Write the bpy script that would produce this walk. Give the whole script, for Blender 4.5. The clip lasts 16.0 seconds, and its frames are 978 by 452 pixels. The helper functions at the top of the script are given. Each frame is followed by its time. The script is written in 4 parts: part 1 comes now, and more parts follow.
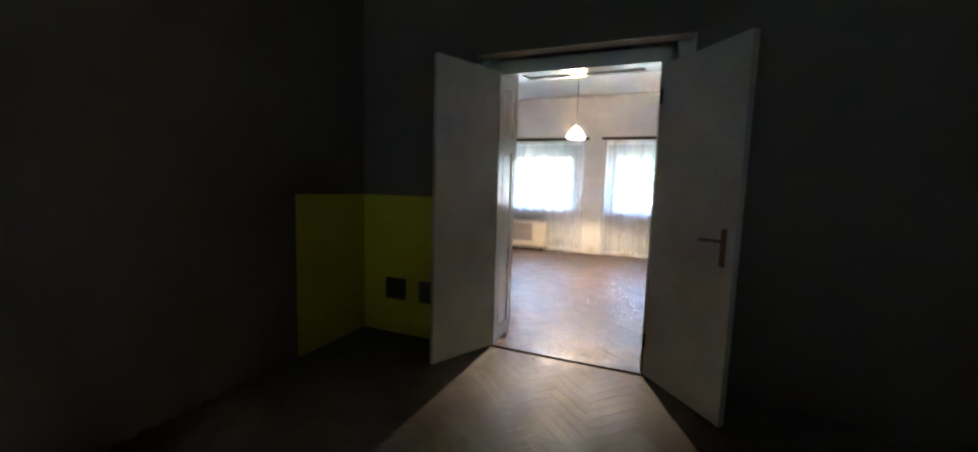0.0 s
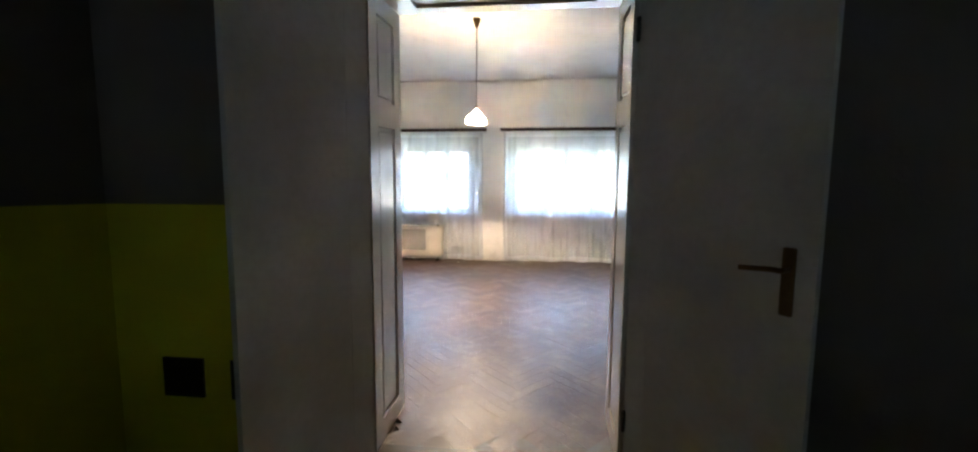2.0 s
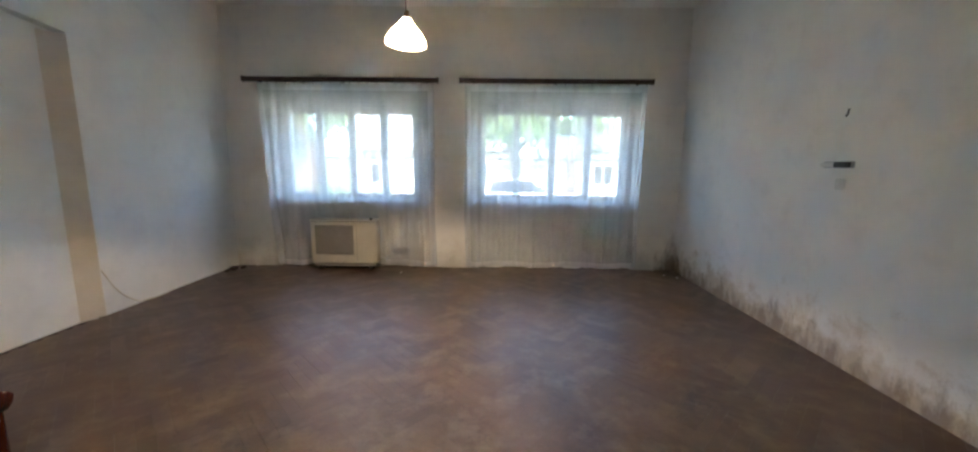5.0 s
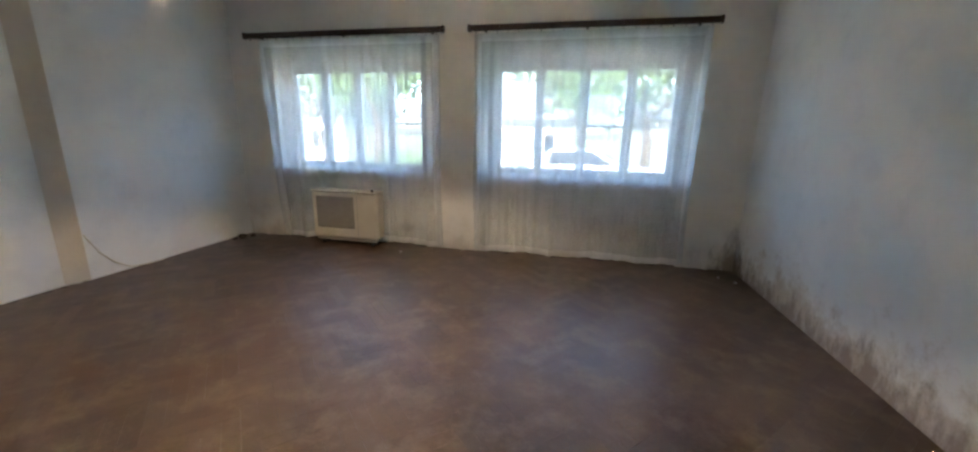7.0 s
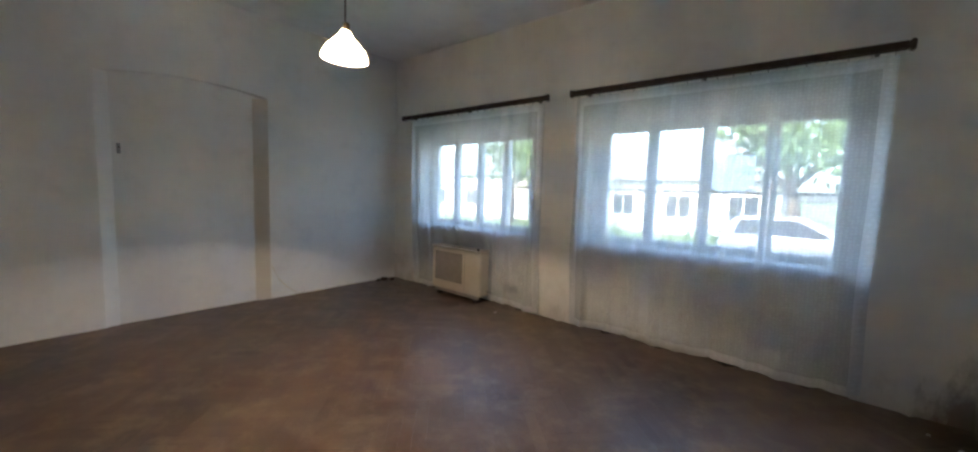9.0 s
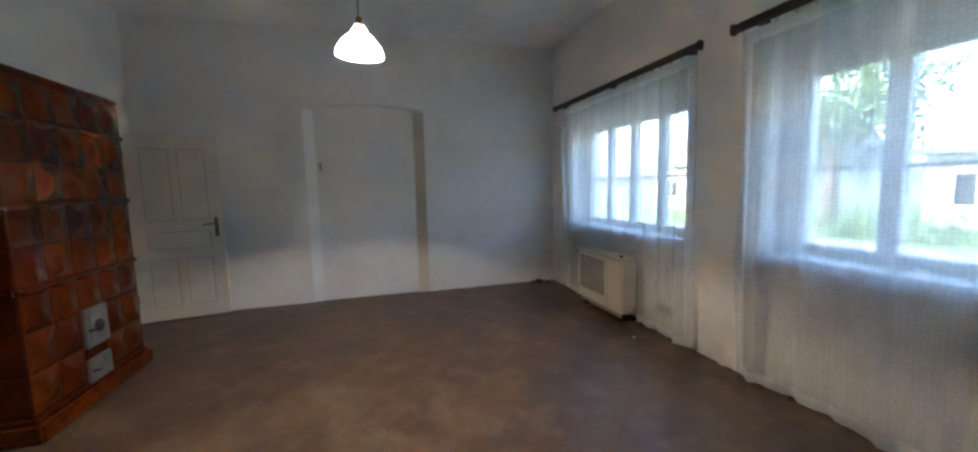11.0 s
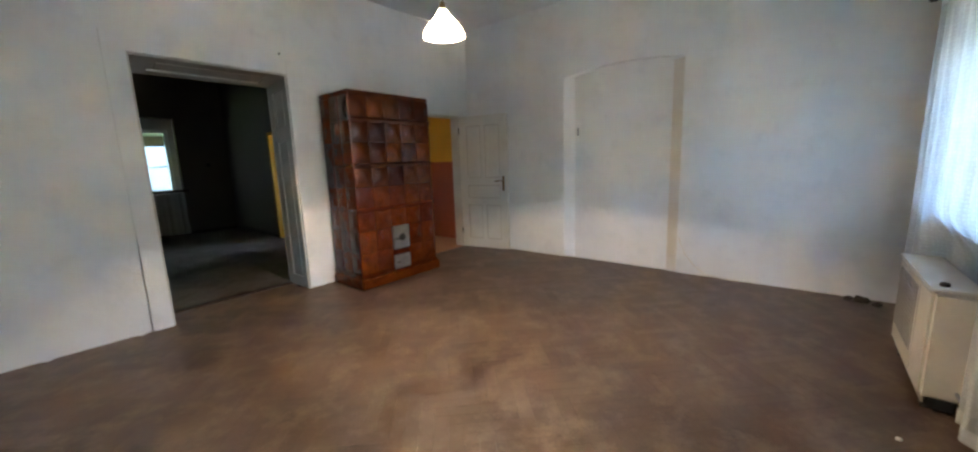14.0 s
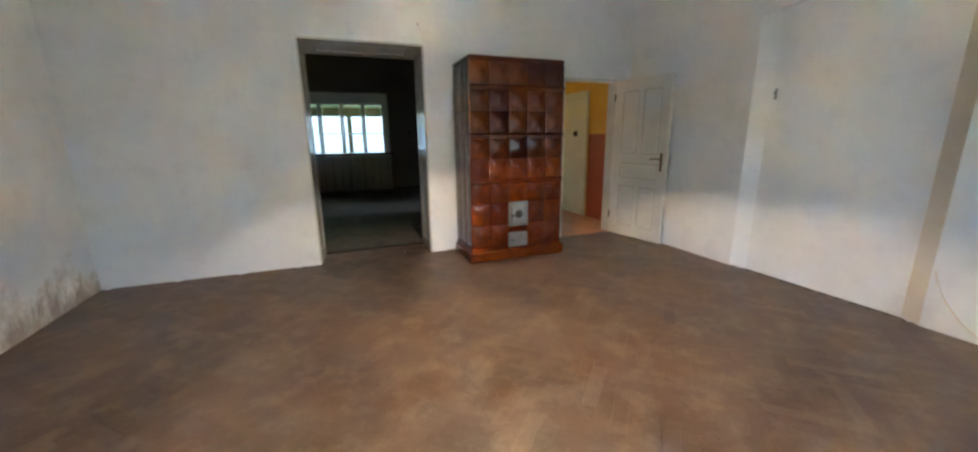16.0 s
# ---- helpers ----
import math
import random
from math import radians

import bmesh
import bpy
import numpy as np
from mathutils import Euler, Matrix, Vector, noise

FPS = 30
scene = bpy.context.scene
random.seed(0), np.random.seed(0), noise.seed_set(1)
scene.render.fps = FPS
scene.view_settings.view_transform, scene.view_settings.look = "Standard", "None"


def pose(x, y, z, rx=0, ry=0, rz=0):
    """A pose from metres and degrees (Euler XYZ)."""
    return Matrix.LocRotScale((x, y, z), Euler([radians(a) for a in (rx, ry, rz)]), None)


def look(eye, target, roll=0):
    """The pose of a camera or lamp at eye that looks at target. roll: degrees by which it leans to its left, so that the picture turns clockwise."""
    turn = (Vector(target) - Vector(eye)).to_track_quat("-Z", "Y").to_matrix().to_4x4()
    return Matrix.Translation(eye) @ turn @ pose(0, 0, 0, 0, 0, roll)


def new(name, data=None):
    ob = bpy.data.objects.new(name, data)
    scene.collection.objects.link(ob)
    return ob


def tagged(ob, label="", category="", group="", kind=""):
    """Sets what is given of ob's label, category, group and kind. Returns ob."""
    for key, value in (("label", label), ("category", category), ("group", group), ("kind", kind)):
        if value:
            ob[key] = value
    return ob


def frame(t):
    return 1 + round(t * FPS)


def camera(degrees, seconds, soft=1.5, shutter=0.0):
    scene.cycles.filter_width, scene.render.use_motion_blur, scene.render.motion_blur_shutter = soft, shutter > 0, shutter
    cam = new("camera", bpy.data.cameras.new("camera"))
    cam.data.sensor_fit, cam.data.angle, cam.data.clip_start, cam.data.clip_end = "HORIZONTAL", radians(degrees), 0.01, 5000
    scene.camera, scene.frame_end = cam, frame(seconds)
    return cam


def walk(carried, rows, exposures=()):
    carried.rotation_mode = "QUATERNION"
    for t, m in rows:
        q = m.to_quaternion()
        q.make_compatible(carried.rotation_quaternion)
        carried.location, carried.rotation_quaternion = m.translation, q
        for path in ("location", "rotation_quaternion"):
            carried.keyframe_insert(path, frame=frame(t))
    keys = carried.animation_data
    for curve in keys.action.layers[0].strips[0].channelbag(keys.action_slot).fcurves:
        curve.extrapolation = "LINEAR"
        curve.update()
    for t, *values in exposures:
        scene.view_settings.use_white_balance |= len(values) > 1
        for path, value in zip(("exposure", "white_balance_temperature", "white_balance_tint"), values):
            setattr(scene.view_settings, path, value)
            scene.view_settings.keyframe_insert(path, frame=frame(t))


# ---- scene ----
cam = camera(103.2, 16.0, soft=2.3)
PATH = [
    (0, (0.459, -3.48, 1.337), (-0.28, -1.631, 1.143), 1.8),
    (0.5, (0.392, -3.257, 1.342), (-0.158, -1.34, 1.195), 0.3),
    (1, (0.287, -2.985, 1.339), (-0.13, -1.038, 1.15), 0.3),
    (1.5, (0.133, -2.647, 1.335), (-0.062, -0.666, 1.139), 0.3),
    (2, (0.06, -2.259, 1.322), (-0.133, -0.276, 1.14), 0.4),
    (2.5, (-0.006, -1.89, 1.316), (-0.083, 0.098, 1.114), 1.2),
    (3, (-0.058, -1.508, 1.366), (-0.035, 0.476, 1.114), -0.3),
    (5.5, (0.063, 0.13, 1.366), (0.037, 2.102, 1.03), 0.7),
    (6, (0.232, 0.384, 1.434), (0.23, 2.332, 0.98), -0.6),
    (6.5, (0.46, 0.528, 1.36), (0.222, 2.468, 0.935), 1.7),
    (7, (0.704, 0.644, 1.349), (0.308, 2.551, 0.893), 1.2),
    (7.5, (0.913, 0.781, 1.371), (0.293, 2.627, 0.917), 1.3),
    (8, (1.181, 0.865, 1.4), (0.253, 2.628, 1.222), 1.7),
    (8.5, (1.426, 0.977, 1.415), (0.293, 2.618, 1.263), 1.1),
    (9, (1.542, 1.219, 1.413), (0.275, 2.756, 1.232), 1.9),
    (9.5, (1.734, 1.501, 1.414), (0.228, 2.803, 1.227), -0.7),
    (12, (1.735, 3.194, 1.374), (-0.245, 3.154, 1.095), -0.2),
    (12.5, (1.731, 3.531, 1.358), (-0.205, 3.133, 1.053), -0.4),
    (13, (1.555, 3.755, 1.367), (-0.301, 3.084, 1.047), 1.7),
    (13.5, (1.391, 4.042, 1.38), (-0.283, 3.012, 1.012), -0.8),
    (14, (1.271, 4.259, 1.359), (-0.248, 3.001, 1.028), -2.0),
    (14.5, (1.053, 4.336, 1.35), (-0.379, 2.974, 1.043), 0.8),
    (15, (0.795, 4.425, 1.346), (-0.421, 2.874, 1.005), -1.4),
    (15.5, (0.522, 4.481, 1.371), (-0.485, 2.795, 0.996), -1.8),
    (16, (0.263, 4.413, 1.345), (-0.428, 2.591, 0.897), -0.7),
]
EXPOSURES = [(0.0, 5.75, 6500, 7), (2.0, 5.5, 6500, 7), (3.2, 4.85, 6550, 6), (5.5, 4.15, 6450, 5), (7.0, 4.05, 6400, 5), (9.5, 3.85, 6250, 5), (11.9, 3.95, 5850, 4), (12.7, 4.3, 5950, 4), (14.0, 4.7, 6200, 4), (16.0, 4.95, 6400, 4)]
walk(cam, [(t, look(eye, target, roll)) for t, eye, target, roll in PATH], EXPOSURES)


# ---- world and light ----
SUN_ELEV, SUN_ROT = 48.0, 200.0
world = bpy.data.worlds.new("overcast_sky")
scene.world = world
world.use_nodes = True
wn, wl = world.node_tree.nodes, world.node_tree.links
sky = wn.new("ShaderNodeTexSky")
sky.sky_type = "NISHITA"
sky.sun_disc = False
sky.sun_elevation = radians(SUN_ELEV)
sky.sun_rotation = radians(SUN_ROT)
sky.dust_density = 4.0
sky.air_density = 0.8
wn["Background"].inputs["Strength"].default_value = 0.15
wl.new(sky.outputs["Color"], wn["Background"].inputs["Color"])

sun = new("sun", bpy.data.lights.new("sun", "SUN"))
sun.data.energy = 0.6
sun.data.angle = radians(14)
sun.data.color = (1.0, 0.96, 0.9)
sun.matrix_world = look((0, 0, 30), (0 - 8, -14 + 20, 0))

BULB = (-0.559, 2.435, 2.197)
bulb_light = new("pendant_bulb_light", bpy.data.lights.new("pendant_bulb_light", "POINT"))
bulb_light.data.energy = 6.4
bulb_light.data.color = (1.0, 0.77, 0.54)
bulb_light.data.shadow_soft_size = 0.009
bulb_light.location = BULB


# ---- materials ----
def nodes_of(name):
    m = bpy.data.materials.new(name)
    m.use_nodes = True
    return m, m.node_tree.nodes, m.node_tree.links, m.node_tree.nodes["Principled BSDF"]


def noise_node(n, l, pos, scale, detail=4.0, rough=0.6):
    t = n.new("ShaderNodeTexNoise")
    t.inputs["Scale"].default_value = scale
    t.inputs["Detail"].default_value = detail
    t.inputs["Roughness"].default_value = rough
    l.new(pos, t.inputs["Vector"])
    return t.outputs["Fac"]


def ramp(n, l, fac, a, b):
    r = n.new("ShaderNodeMapRange")
    r.inputs["From Min"].default_value = a
    r.inputs["From Max"].default_value = b
    l.new(fac, r.inputs["Value"])
    return r.outputs["Result"]


def mixc(n, l, fac, a, b):
    m = n.new("ShaderNodeMix")
    m.data_type = "RGBA"
    for sock, v in ((m.inputs[0], fac), (m.inputs[6], a), (m.inputs[7], b)):
        if isinstance(v, (int, float)):
            sock.default_value = v
        elif isinstance(v, tuple):
            sock.default_value = (*v, 1)
        else:
            l.new(v, sock)
    return m.outputs[2]


def math_node(n, l, op, a, b=0.0):
    m = n.new("ShaderNodeMath")
    m.operation = op
    for sock, v in ((m.inputs[0], a), (m.inputs[1], b)):
        if isinstance(v, (int, float)):
            sock.default_value = v
        else:
            l.new(v, sock)
    return m.outputs[0]


def bump(n, l, p, height, strength, dist=0.01):
    b = n.new("ShaderNodeBump")
    b.inputs["Strength"].default_value = strength
    b.inputs["Distance"].default_value = dist
    l.new(height, b.inputs["Height"])
    l.new(b.outputs["Normal"], p.inputs["Normal"])


def surface(name, base, dark, scale=3.0, grain=60.0, rough=0.6, metal=0.0, relief=0.15, amount=0.5, spread=0.15):
    """A surface with blotches of a second colour, fine grain, uneven gloss and fine relief."""
    m, n, l, p = nodes_of(name)
    pos = n.new("ShaderNodeNewGeometry").outputs["Position"]
    big = noise_node(n, l, pos, scale, 5)
    fine = noise_node(n, l, pos, grain, 3)
    c = mixc(n, l, math_node(n, l, "MULTIPLY", ramp(n, l, big, 0.35, 0.72), amount), base, dark)
    c = mixc(n, l, math_node(n, l, "MULTIPLY", ramp(n, l, fine, 0.4, 0.7), spread), c, dark)
    l.new(c, p.inputs["Base Color"])
    r = n.new("ShaderNodeMapRange")
    r.inputs["To Min"].default_value = max(0.02, rough - 0.1)
    r.inputs["To Max"].default_value = min(1, rough + 0.12)
    l.new(big, r.inputs["Value"])
    l.new(r.outputs["Result"], p.inputs["Roughness"])
    p.inputs["Metallic"].default_value = metal
    bump(n, l, p, fine, relief, 0.004)
    return m


def plaster(name, base, damp_x=None, damp_y=None, strength=1.0):
    """Old limewashed plaster: roller streaks, grey smudges, and a ragged line of damp stains and mould where damp is given."""
    m, n, l, p = nodes_of(name)
    pos = n.new("ShaderNodeNewGeometry").outputs["Position"]
    big = noise_node(n, l, pos, 1.1, 6)
    mid = noise_node(n, l, pos, 5.0, 5)
    fine = noise_node(n, l, pos, 55, 4, 0.7)
    grey = tuple(v * 0.78 for v in base)
    c = mixc(n, l, math_node(n, l, "MULTIPLY", ramp(n, l, big, 0.42, 0.75), 0.5), base, grey)
    c = mixc(n, l, math_node(n, l, "MULTIPLY", ramp(n, l, mid, 0.52, 0.8), 0.35), c, tuple(v * 0.7 for v in base))
    if damp_x is not None:
        xyz = n.new("ShaderNodeSeparateXYZ")
        l.new(pos, xyz.inputs[0])
        z = xyz.outputs["Z"]
        rag = noise_node(n, l, pos, 3.2, 8, 0.72)
        squash = n.new("ShaderNodeMapping")
        squash.inputs["Scale"].default_value = (1, 1, 0.45)
        l.new(pos, squash.inputs["Vector"])
        patch = noise_node(n, l, squash.outputs["Vector"], 8.0, 7, 0.68)
        edge = math_node(n, l, "ADD", math_node(n, l, "MULTIPLY", rag, 1.35), -0.36)
        yellow = ramp(n, l, math_node(n, l, "SUBTRACT", edge, z), -0.02, 0.22)
        c = mixc(n, l, math_node(n, l, "MULTIPLY", yellow, 0.55 * strength), c, (0.36, 0.25, 0.14))
        m2 = ramp(n, l, math_node(n, l, "SUBTRACT", math_node(n, l, "ADD", math_node(n, l, "MULTIPLY", patch, 1.1), -0.36), z), 0.0, 0.2)
        c = mixc(n, l, math_node(n, l, "MULTIPLY", m2, 0.62 * strength), c, (0.15, 0.10, 0.066))
        if damp_y is not None:
            # the mould thickens in the corner of the two outer walls
            away = math_node(n, l, "ABSOLUTE", math_node(n, l, "SUBTRACT", xyz.outputs[damp_y[0]], damp_y[1]))
            reach = math_node(n, l, "SUBTRACT", math_node(n, l, "MULTIPLY", patch, 1.5), math_node(n, l, "ADD", math_node(n, l, "MULTIPLY", away, 2.2), math_node(n, l, "MULTIPLY", z, 1.3)))
            c = mixc(n, l, math_node(n, l, "MULTIPLY", ramp(n, l, reach, 0.05, 0.5), 0.7), c, (0.10, 0.065, 0.045))
    l.new(c, p.inputs["Base Color"])
    p.inputs["Roughness"].default_value = 0.85
    h = math_node(n, l, "ADD", math_node(n, l, "MULTIPLY", mid, 1.5), math_node(n, l, "MULTIPLY", fine, 0.5))
    bump(n, l, p, h, 0.25, 0.012)
    return m


def parquet_material(name, tone, dust, worn, gloss=(0.30, 0.60)):
    """Worn oak blocks under dust: each block a little different, grain along it, dusty patches, reddish scuffed patches."""
    m, n, l, p = nodes_of(name)
    geo = n.new("ShaderNodeNewGeometry")
    info = n.new("ShaderNodeObjectInfo")
    pos = geo.outputs["Position"]
    rnd = math_node(n, l, "FRACT", math_node(n, l, "ADD", geo.outputs["Random Per Island"], math_node(n, l, "MULTIPLY", info.outputs["Random"], 7.31)))
    big = noise_node(n, l, pos, 0.9, 5)
    mid = noise_node(n, l, pos, 4.0, 8, 0.72)
    fine = noise_node(n, l, pos, 70, 4, 0.7)
    wide = noise_node(n, l, pos, 1.7, 7, 0.7)
    c = mixc(n, l, math_node(n, l, "MULTIPLY", rnd, 0.85), tuple(v * 1.2 for v in tone), tuple(v * 0.5 for v in tone))
    c = mixc(n, l, math_node(n, l, "MULTIPLY", ramp(n, l, big, 0.36, 0.6), 0.5), c, worn)
    c = mixc(n, l, math_node(n, l, "MULTIPLY", ramp(n, l, wide, 0.36, 0.66), 0.5), c, dust)
    c = mixc(n, l, math_node(n, l, "MULTIPLY", ramp(n, l, mid, 0.48, 0.66), 0.6), c, dust)
    c = mixc(n, l, math_node(n, l, "MULTIPLY", ramp(n, l, rnd, 0.95, 0.97), 0.22), c, tuple(v * 1.3 for v in dust))
    c = mixc(n, l, math_node(n, l, "MULTIPLY", ramp(n, l, fine, 0.5, 0.75), 0.35), c, tuple(v * 0.45 for v in tone))
    l.new(c, p.inputs["Base Color"])
    r = n.new("ShaderNodeMapRange")
    r.inputs["To Min"].default_value = gloss[0]
    r.inputs["To Max"].default_value = gloss[1]
    l.new(math_node(n, l, "ADD", math_node(n, l, "MULTIPLY", ramp(n, l, wide, 0.3, 0.7), 0.8), math_node(n, l, "MULTIPLY", rnd, 0.2)), r.inputs["Value"])
    l.new(r.outputs["Result"], p.inputs["Roughness"])
    bump(n, l, p, math_node(n, l, "ADD", fine, mid), 0.12, 0.004)
    return m


def sheer(name, cover, scale):
    """Thin curtain net: part of the light goes straight through, part is scattered; woven dots let less through."""
    m = bpy.data.materials.new(name)
    m.use_nodes = True
    n, l = m.node_tree.nodes, m.node_tree.links
    n.remove(n["Principled BSDF"])
    uv = n.new("ShaderNodeTexCoord").outputs["UV"]
    vor = n.new("ShaderNodeTexVoronoi")
    vor.inputs["Scale"].default_value = scale
    vor.inputs["Randomness"].default_value = 0.35
    l.new(uv, vor.inputs["Vector"])
    dots = ramp(n, l, vor.outputs["Distance"], 0.42, 0.30)
    big = noise_node(n, l, uv, 3.0, 3)
    fac = math_node(n, l, "ADD", math_node(n, l, "MULTIPLY", dots, 0.05), math_node(n, l, "ADD", cover - 0.08, math_node(n, l, "MULTIPLY", big, 0.16)))
    clear = n.new("ShaderNodeBsdfTransparent")
    dif = n.new("ShaderNodeBsdfDiffuse")
    dif.inputs["Color"].default_value = (0.9, 0.91, 0.92, 1)
    tra = n.new("ShaderNodeBsdfTranslucent")
    tra.inputs["Color"].default_value = (0.93, 0.95, 0.97, 1)
    cloth, both = n.new("ShaderNodeMixShader"), n.new("ShaderNodeMixShader")
    cloth.inputs[0].default_value = 0.68
    l.new(dif.outputs[0], cloth.inputs[1])
    l.new(tra.outputs[0], cloth.inputs[2])
    l.new(fac, both.inputs[0])
    l.new(clear.outputs[0], both.inputs[1])
    l.new(cloth.outputs[0], both.inputs[2])
    l.new(both.outputs[0], n["Material Output"].inputs["Surface"])
    return m


def glass_material(name):
    m, n, l, p = nodes_of(name)
    p.inputs["Base Color"].default_value = (0.95, 0.98, 0.97, 1)
    p.inputs["Transmission Weight"].default_value = 1.0
    p.inputs["IOR"].default_value = 1.02
    p.inputs["Roughness"].default_value = 0.0
    return m


def shade_material(name):
    """Opal glass: glossy, scatters the bulb's light through."""
    m = bpy.data.materials.new(name)
    m.use_nodes = True
    n, l = m.node_tree.nodes, m.node_tree.links
    n.remove(n["Principled BSDF"])
    tra, dif, glo = n.new("ShaderNodeBsdfTranslucent"), n.new("ShaderNodeBsdfDiffuse"), n.new("ShaderNodeBsdfGlossy")
    tra.inputs["Color"].default_value = (0.92, 0.86, 0.78, 1)
    dif.inputs["Color"].default_value = (0.85, 0.83, 0.8, 1)
    glo.inputs["Roughness"].default_value = 0.12
    a, b = n.new("ShaderNodeMixShader"), n.new("ShaderNodeMixShader")
    a.inputs[0].default_value = 0.45
    l.new(tra.outputs[0], a.inputs[1])
    l.new(dif.outputs[0], a.inputs[2])
    b.inputs[0].default_value = 0.06
    l.new(a.outputs[0], b.inputs[1])
    l.new(glo.outputs[0], b.inputs[2])
    l.new(b.outputs[0], n["Material Output"].inputs["Surface"])
    return m


def glaze_material(name):
    """Brown oven-tile glaze that runs from red-brown to amber, different on each tile."""
    m, n, l, p = nodes_of(name)
    geo = n.new("ShaderNodeNewGeometry")
    info = n.new("ShaderNodeObjectInfo")
    pos = geo.outputs["Position"]
    rnd = info.outputs["Random"]
    mid = noise_node(n, l, pos, 9.0, 5, 0.65)
    fine = noise_node(n, l, pos, 90.0, 2)
    c = mixc(n, l, rnd, (0.060, 0.0065, 0.001), (0.128, 0.023, 0.002))
    c = mixc(n, l, math_node(n, l, "MULTIPLY", ramp(n, l, mid, 0.4, 0.7), 0.7), c, (0.032, 0.006, 0.002))
    l.new(c, p.inputs["Base Color"])
    p.inputs["Roughness"].default_value = 0.12
    p.inputs["Specular IOR Level"].default_value = 0.4
    bump(n, l, p, math_node(n, l, "ADD", math_node(n, l, "MULTIPLY", mid, 3.0), math_node(n, l, "MULTIPLY", fine, 0.3)), 0.25, 0.006)
    return m


M_WALL = plaster("limewash_white", (0.77, 0.76, 0.745))
M_DAMP = plaster("limewash_damp", (0.82, 0.805, 0.785), damp_x=True, damp_y=("Y", 4.98))
M_DAMP_WIN = plaster("limewash_damp_outer", (0.80, 0.78, 0.75), damp_x=True, damp_y=("X", 2.44), strength=0.3)
M_PARAPET = plaster("limewash_parapet", (0.82, 0.815, 0.80))
M_CEIL = plaster("ceiling_white", (0.83, 0.82, 0.81))
# Greyish plaster, taken darker still so its colour carries the back room's dimness.
M_DARKWALL = plaster("limewash_grey_dimmed", (0.15, 0.128, 0.112))
M_YELLOW = surface("yellow_oil_paint", (0.62, 0.55, 0.015), (0.46, 0.39, 0.01), 2.5, 60, 0.5)
M_OCHRE = surface("ochre_paint", (0.62, 0.34, 0.03), (0.5, 0.25, 0.02), 2.0, 60, 0.7)
M_RED = surface("red_dado_paint", (0.30, 0.055, 0.012), (0.2, 0.035, 0.01), 2.0, 60, 0.5)
M_PARQUET = parquet_material("oak_parquet", (0.054, 0.030, 0.017), (0.205, 0.142, 0.098), (0.110, 0.041, 0.018))
M_PARQUET_GREY = parquet_material("oak_parquet_grey", (0.12, 0.09, 0.07), (0.2, 0.18, 0.165), (0.13, 0.09, 0.07), (0.42, 0.7))
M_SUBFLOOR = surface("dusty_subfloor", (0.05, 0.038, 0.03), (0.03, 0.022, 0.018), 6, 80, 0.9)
M_HALLFLOOR = surface("hall_boards", (0.42, 0.2, 0.1), (0.3, 0.13, 0.06), 5, 60, 0.45)
M_DOORWHITE = surface("aged_white_gloss_paint", (0.70, 0.665, 0.60), (0.5, 0.46, 0.4), 3.0, 40, 0.32, 0, 0.06, 0.45, 0.1)
M_DOORGREY = surface("grimy_white_paint", (0.60, 0.58, 0.54), (0.36, 0.33, 0.29), 2.2, 30, 0.45, 0, 0.1, 0.6, 0.2)
M_LINING = surface("glossy_lining_paint", (0.62, 0.60, 0.56), (0.44, 0.41, 0.37), 2.2, 30, 0.15, 0, 0.03, 0.5, 0.12)
M_JAMB = surface("tan_paint_with_shade", (0.70, 0.655, 0.59), (0.60, 0.54, 0.46), 3.0, 40, 0.7, 0, 0.1, 0.6, 0.2)
M_BEAD_SHADE = surface("shaded_moulding_paint", (0.55, 0.50, 0.43), (0.40, 0.35, 0.29), 6.0, 50, 0.5, 0, 0.06, 0.6, 0.2)
M_CREAM = surface("cream_oil_paint", (0.68, 0.62, 0.5), (0.5, 0.42, 0.3), 3.0, 50, 0.4, 0, 0.06, 0.4, 0.1)
M_PALE = surface("pale_green_white_paint", (0.62, 0.64, 0.48), (0.45, 0.47, 0.34), 2.5, 40, 0.4, 0, 0.06)
M_WINFRAME = surface("white_window_paint", (0.84, 0.85, 0.84), (0.7, 0.7, 0.68), 5.0, 50, 0.4, 0, 0.06, 0.3, 0.1)
M_ROD = surface("dark_stained_wood", (0.045, 0.022, 0.014), (0.02, 0.01, 0.007), 8, 90, 0.4)
M_IRON = surface("stove_iron", (0.42, 0.40, 0.38), (0.16, 0.14, 0.13), 14, 120, 0.42, 0.85)
M_DARKIRON = surface("dark_iron", (0.05, 0.045, 0.04), (0.02, 0.018, 0.016), 14, 120, 0.5, 0.5)
M_BRASS = surface("tarnished_brass", (0.22, 0.14, 0.06), (0.09, 0.055, 0.03), 20, 120, 0.4, 0.8)
M_BLACK = surface("black_bakelite", (0.012, 0.011, 0.01), (0.006, 0.006, 0.005), 10, 80, 0.5)
M_HEATER = surface("heater_enamel", (0.62, 0.57, 0.48), (0.48, 0.42, 0.34), 4, 60, 0.4, 0, 0.05)
M_GRILLE = surface("heater_grille", (0.30, 0.275, 0.25), (0.2, 0.18, 0.16), 8, 80, 0.5)
M_GLAZE = glaze_material("brown_tile_glaze")
M_MORTAR = surface("stove_joint", (0.02, 0.008, 0.005), (0.012, 0.006, 0.004), 10, 90, 0.6)
M_SHEER = sheer("curtain_net", 0.41, 42.0)
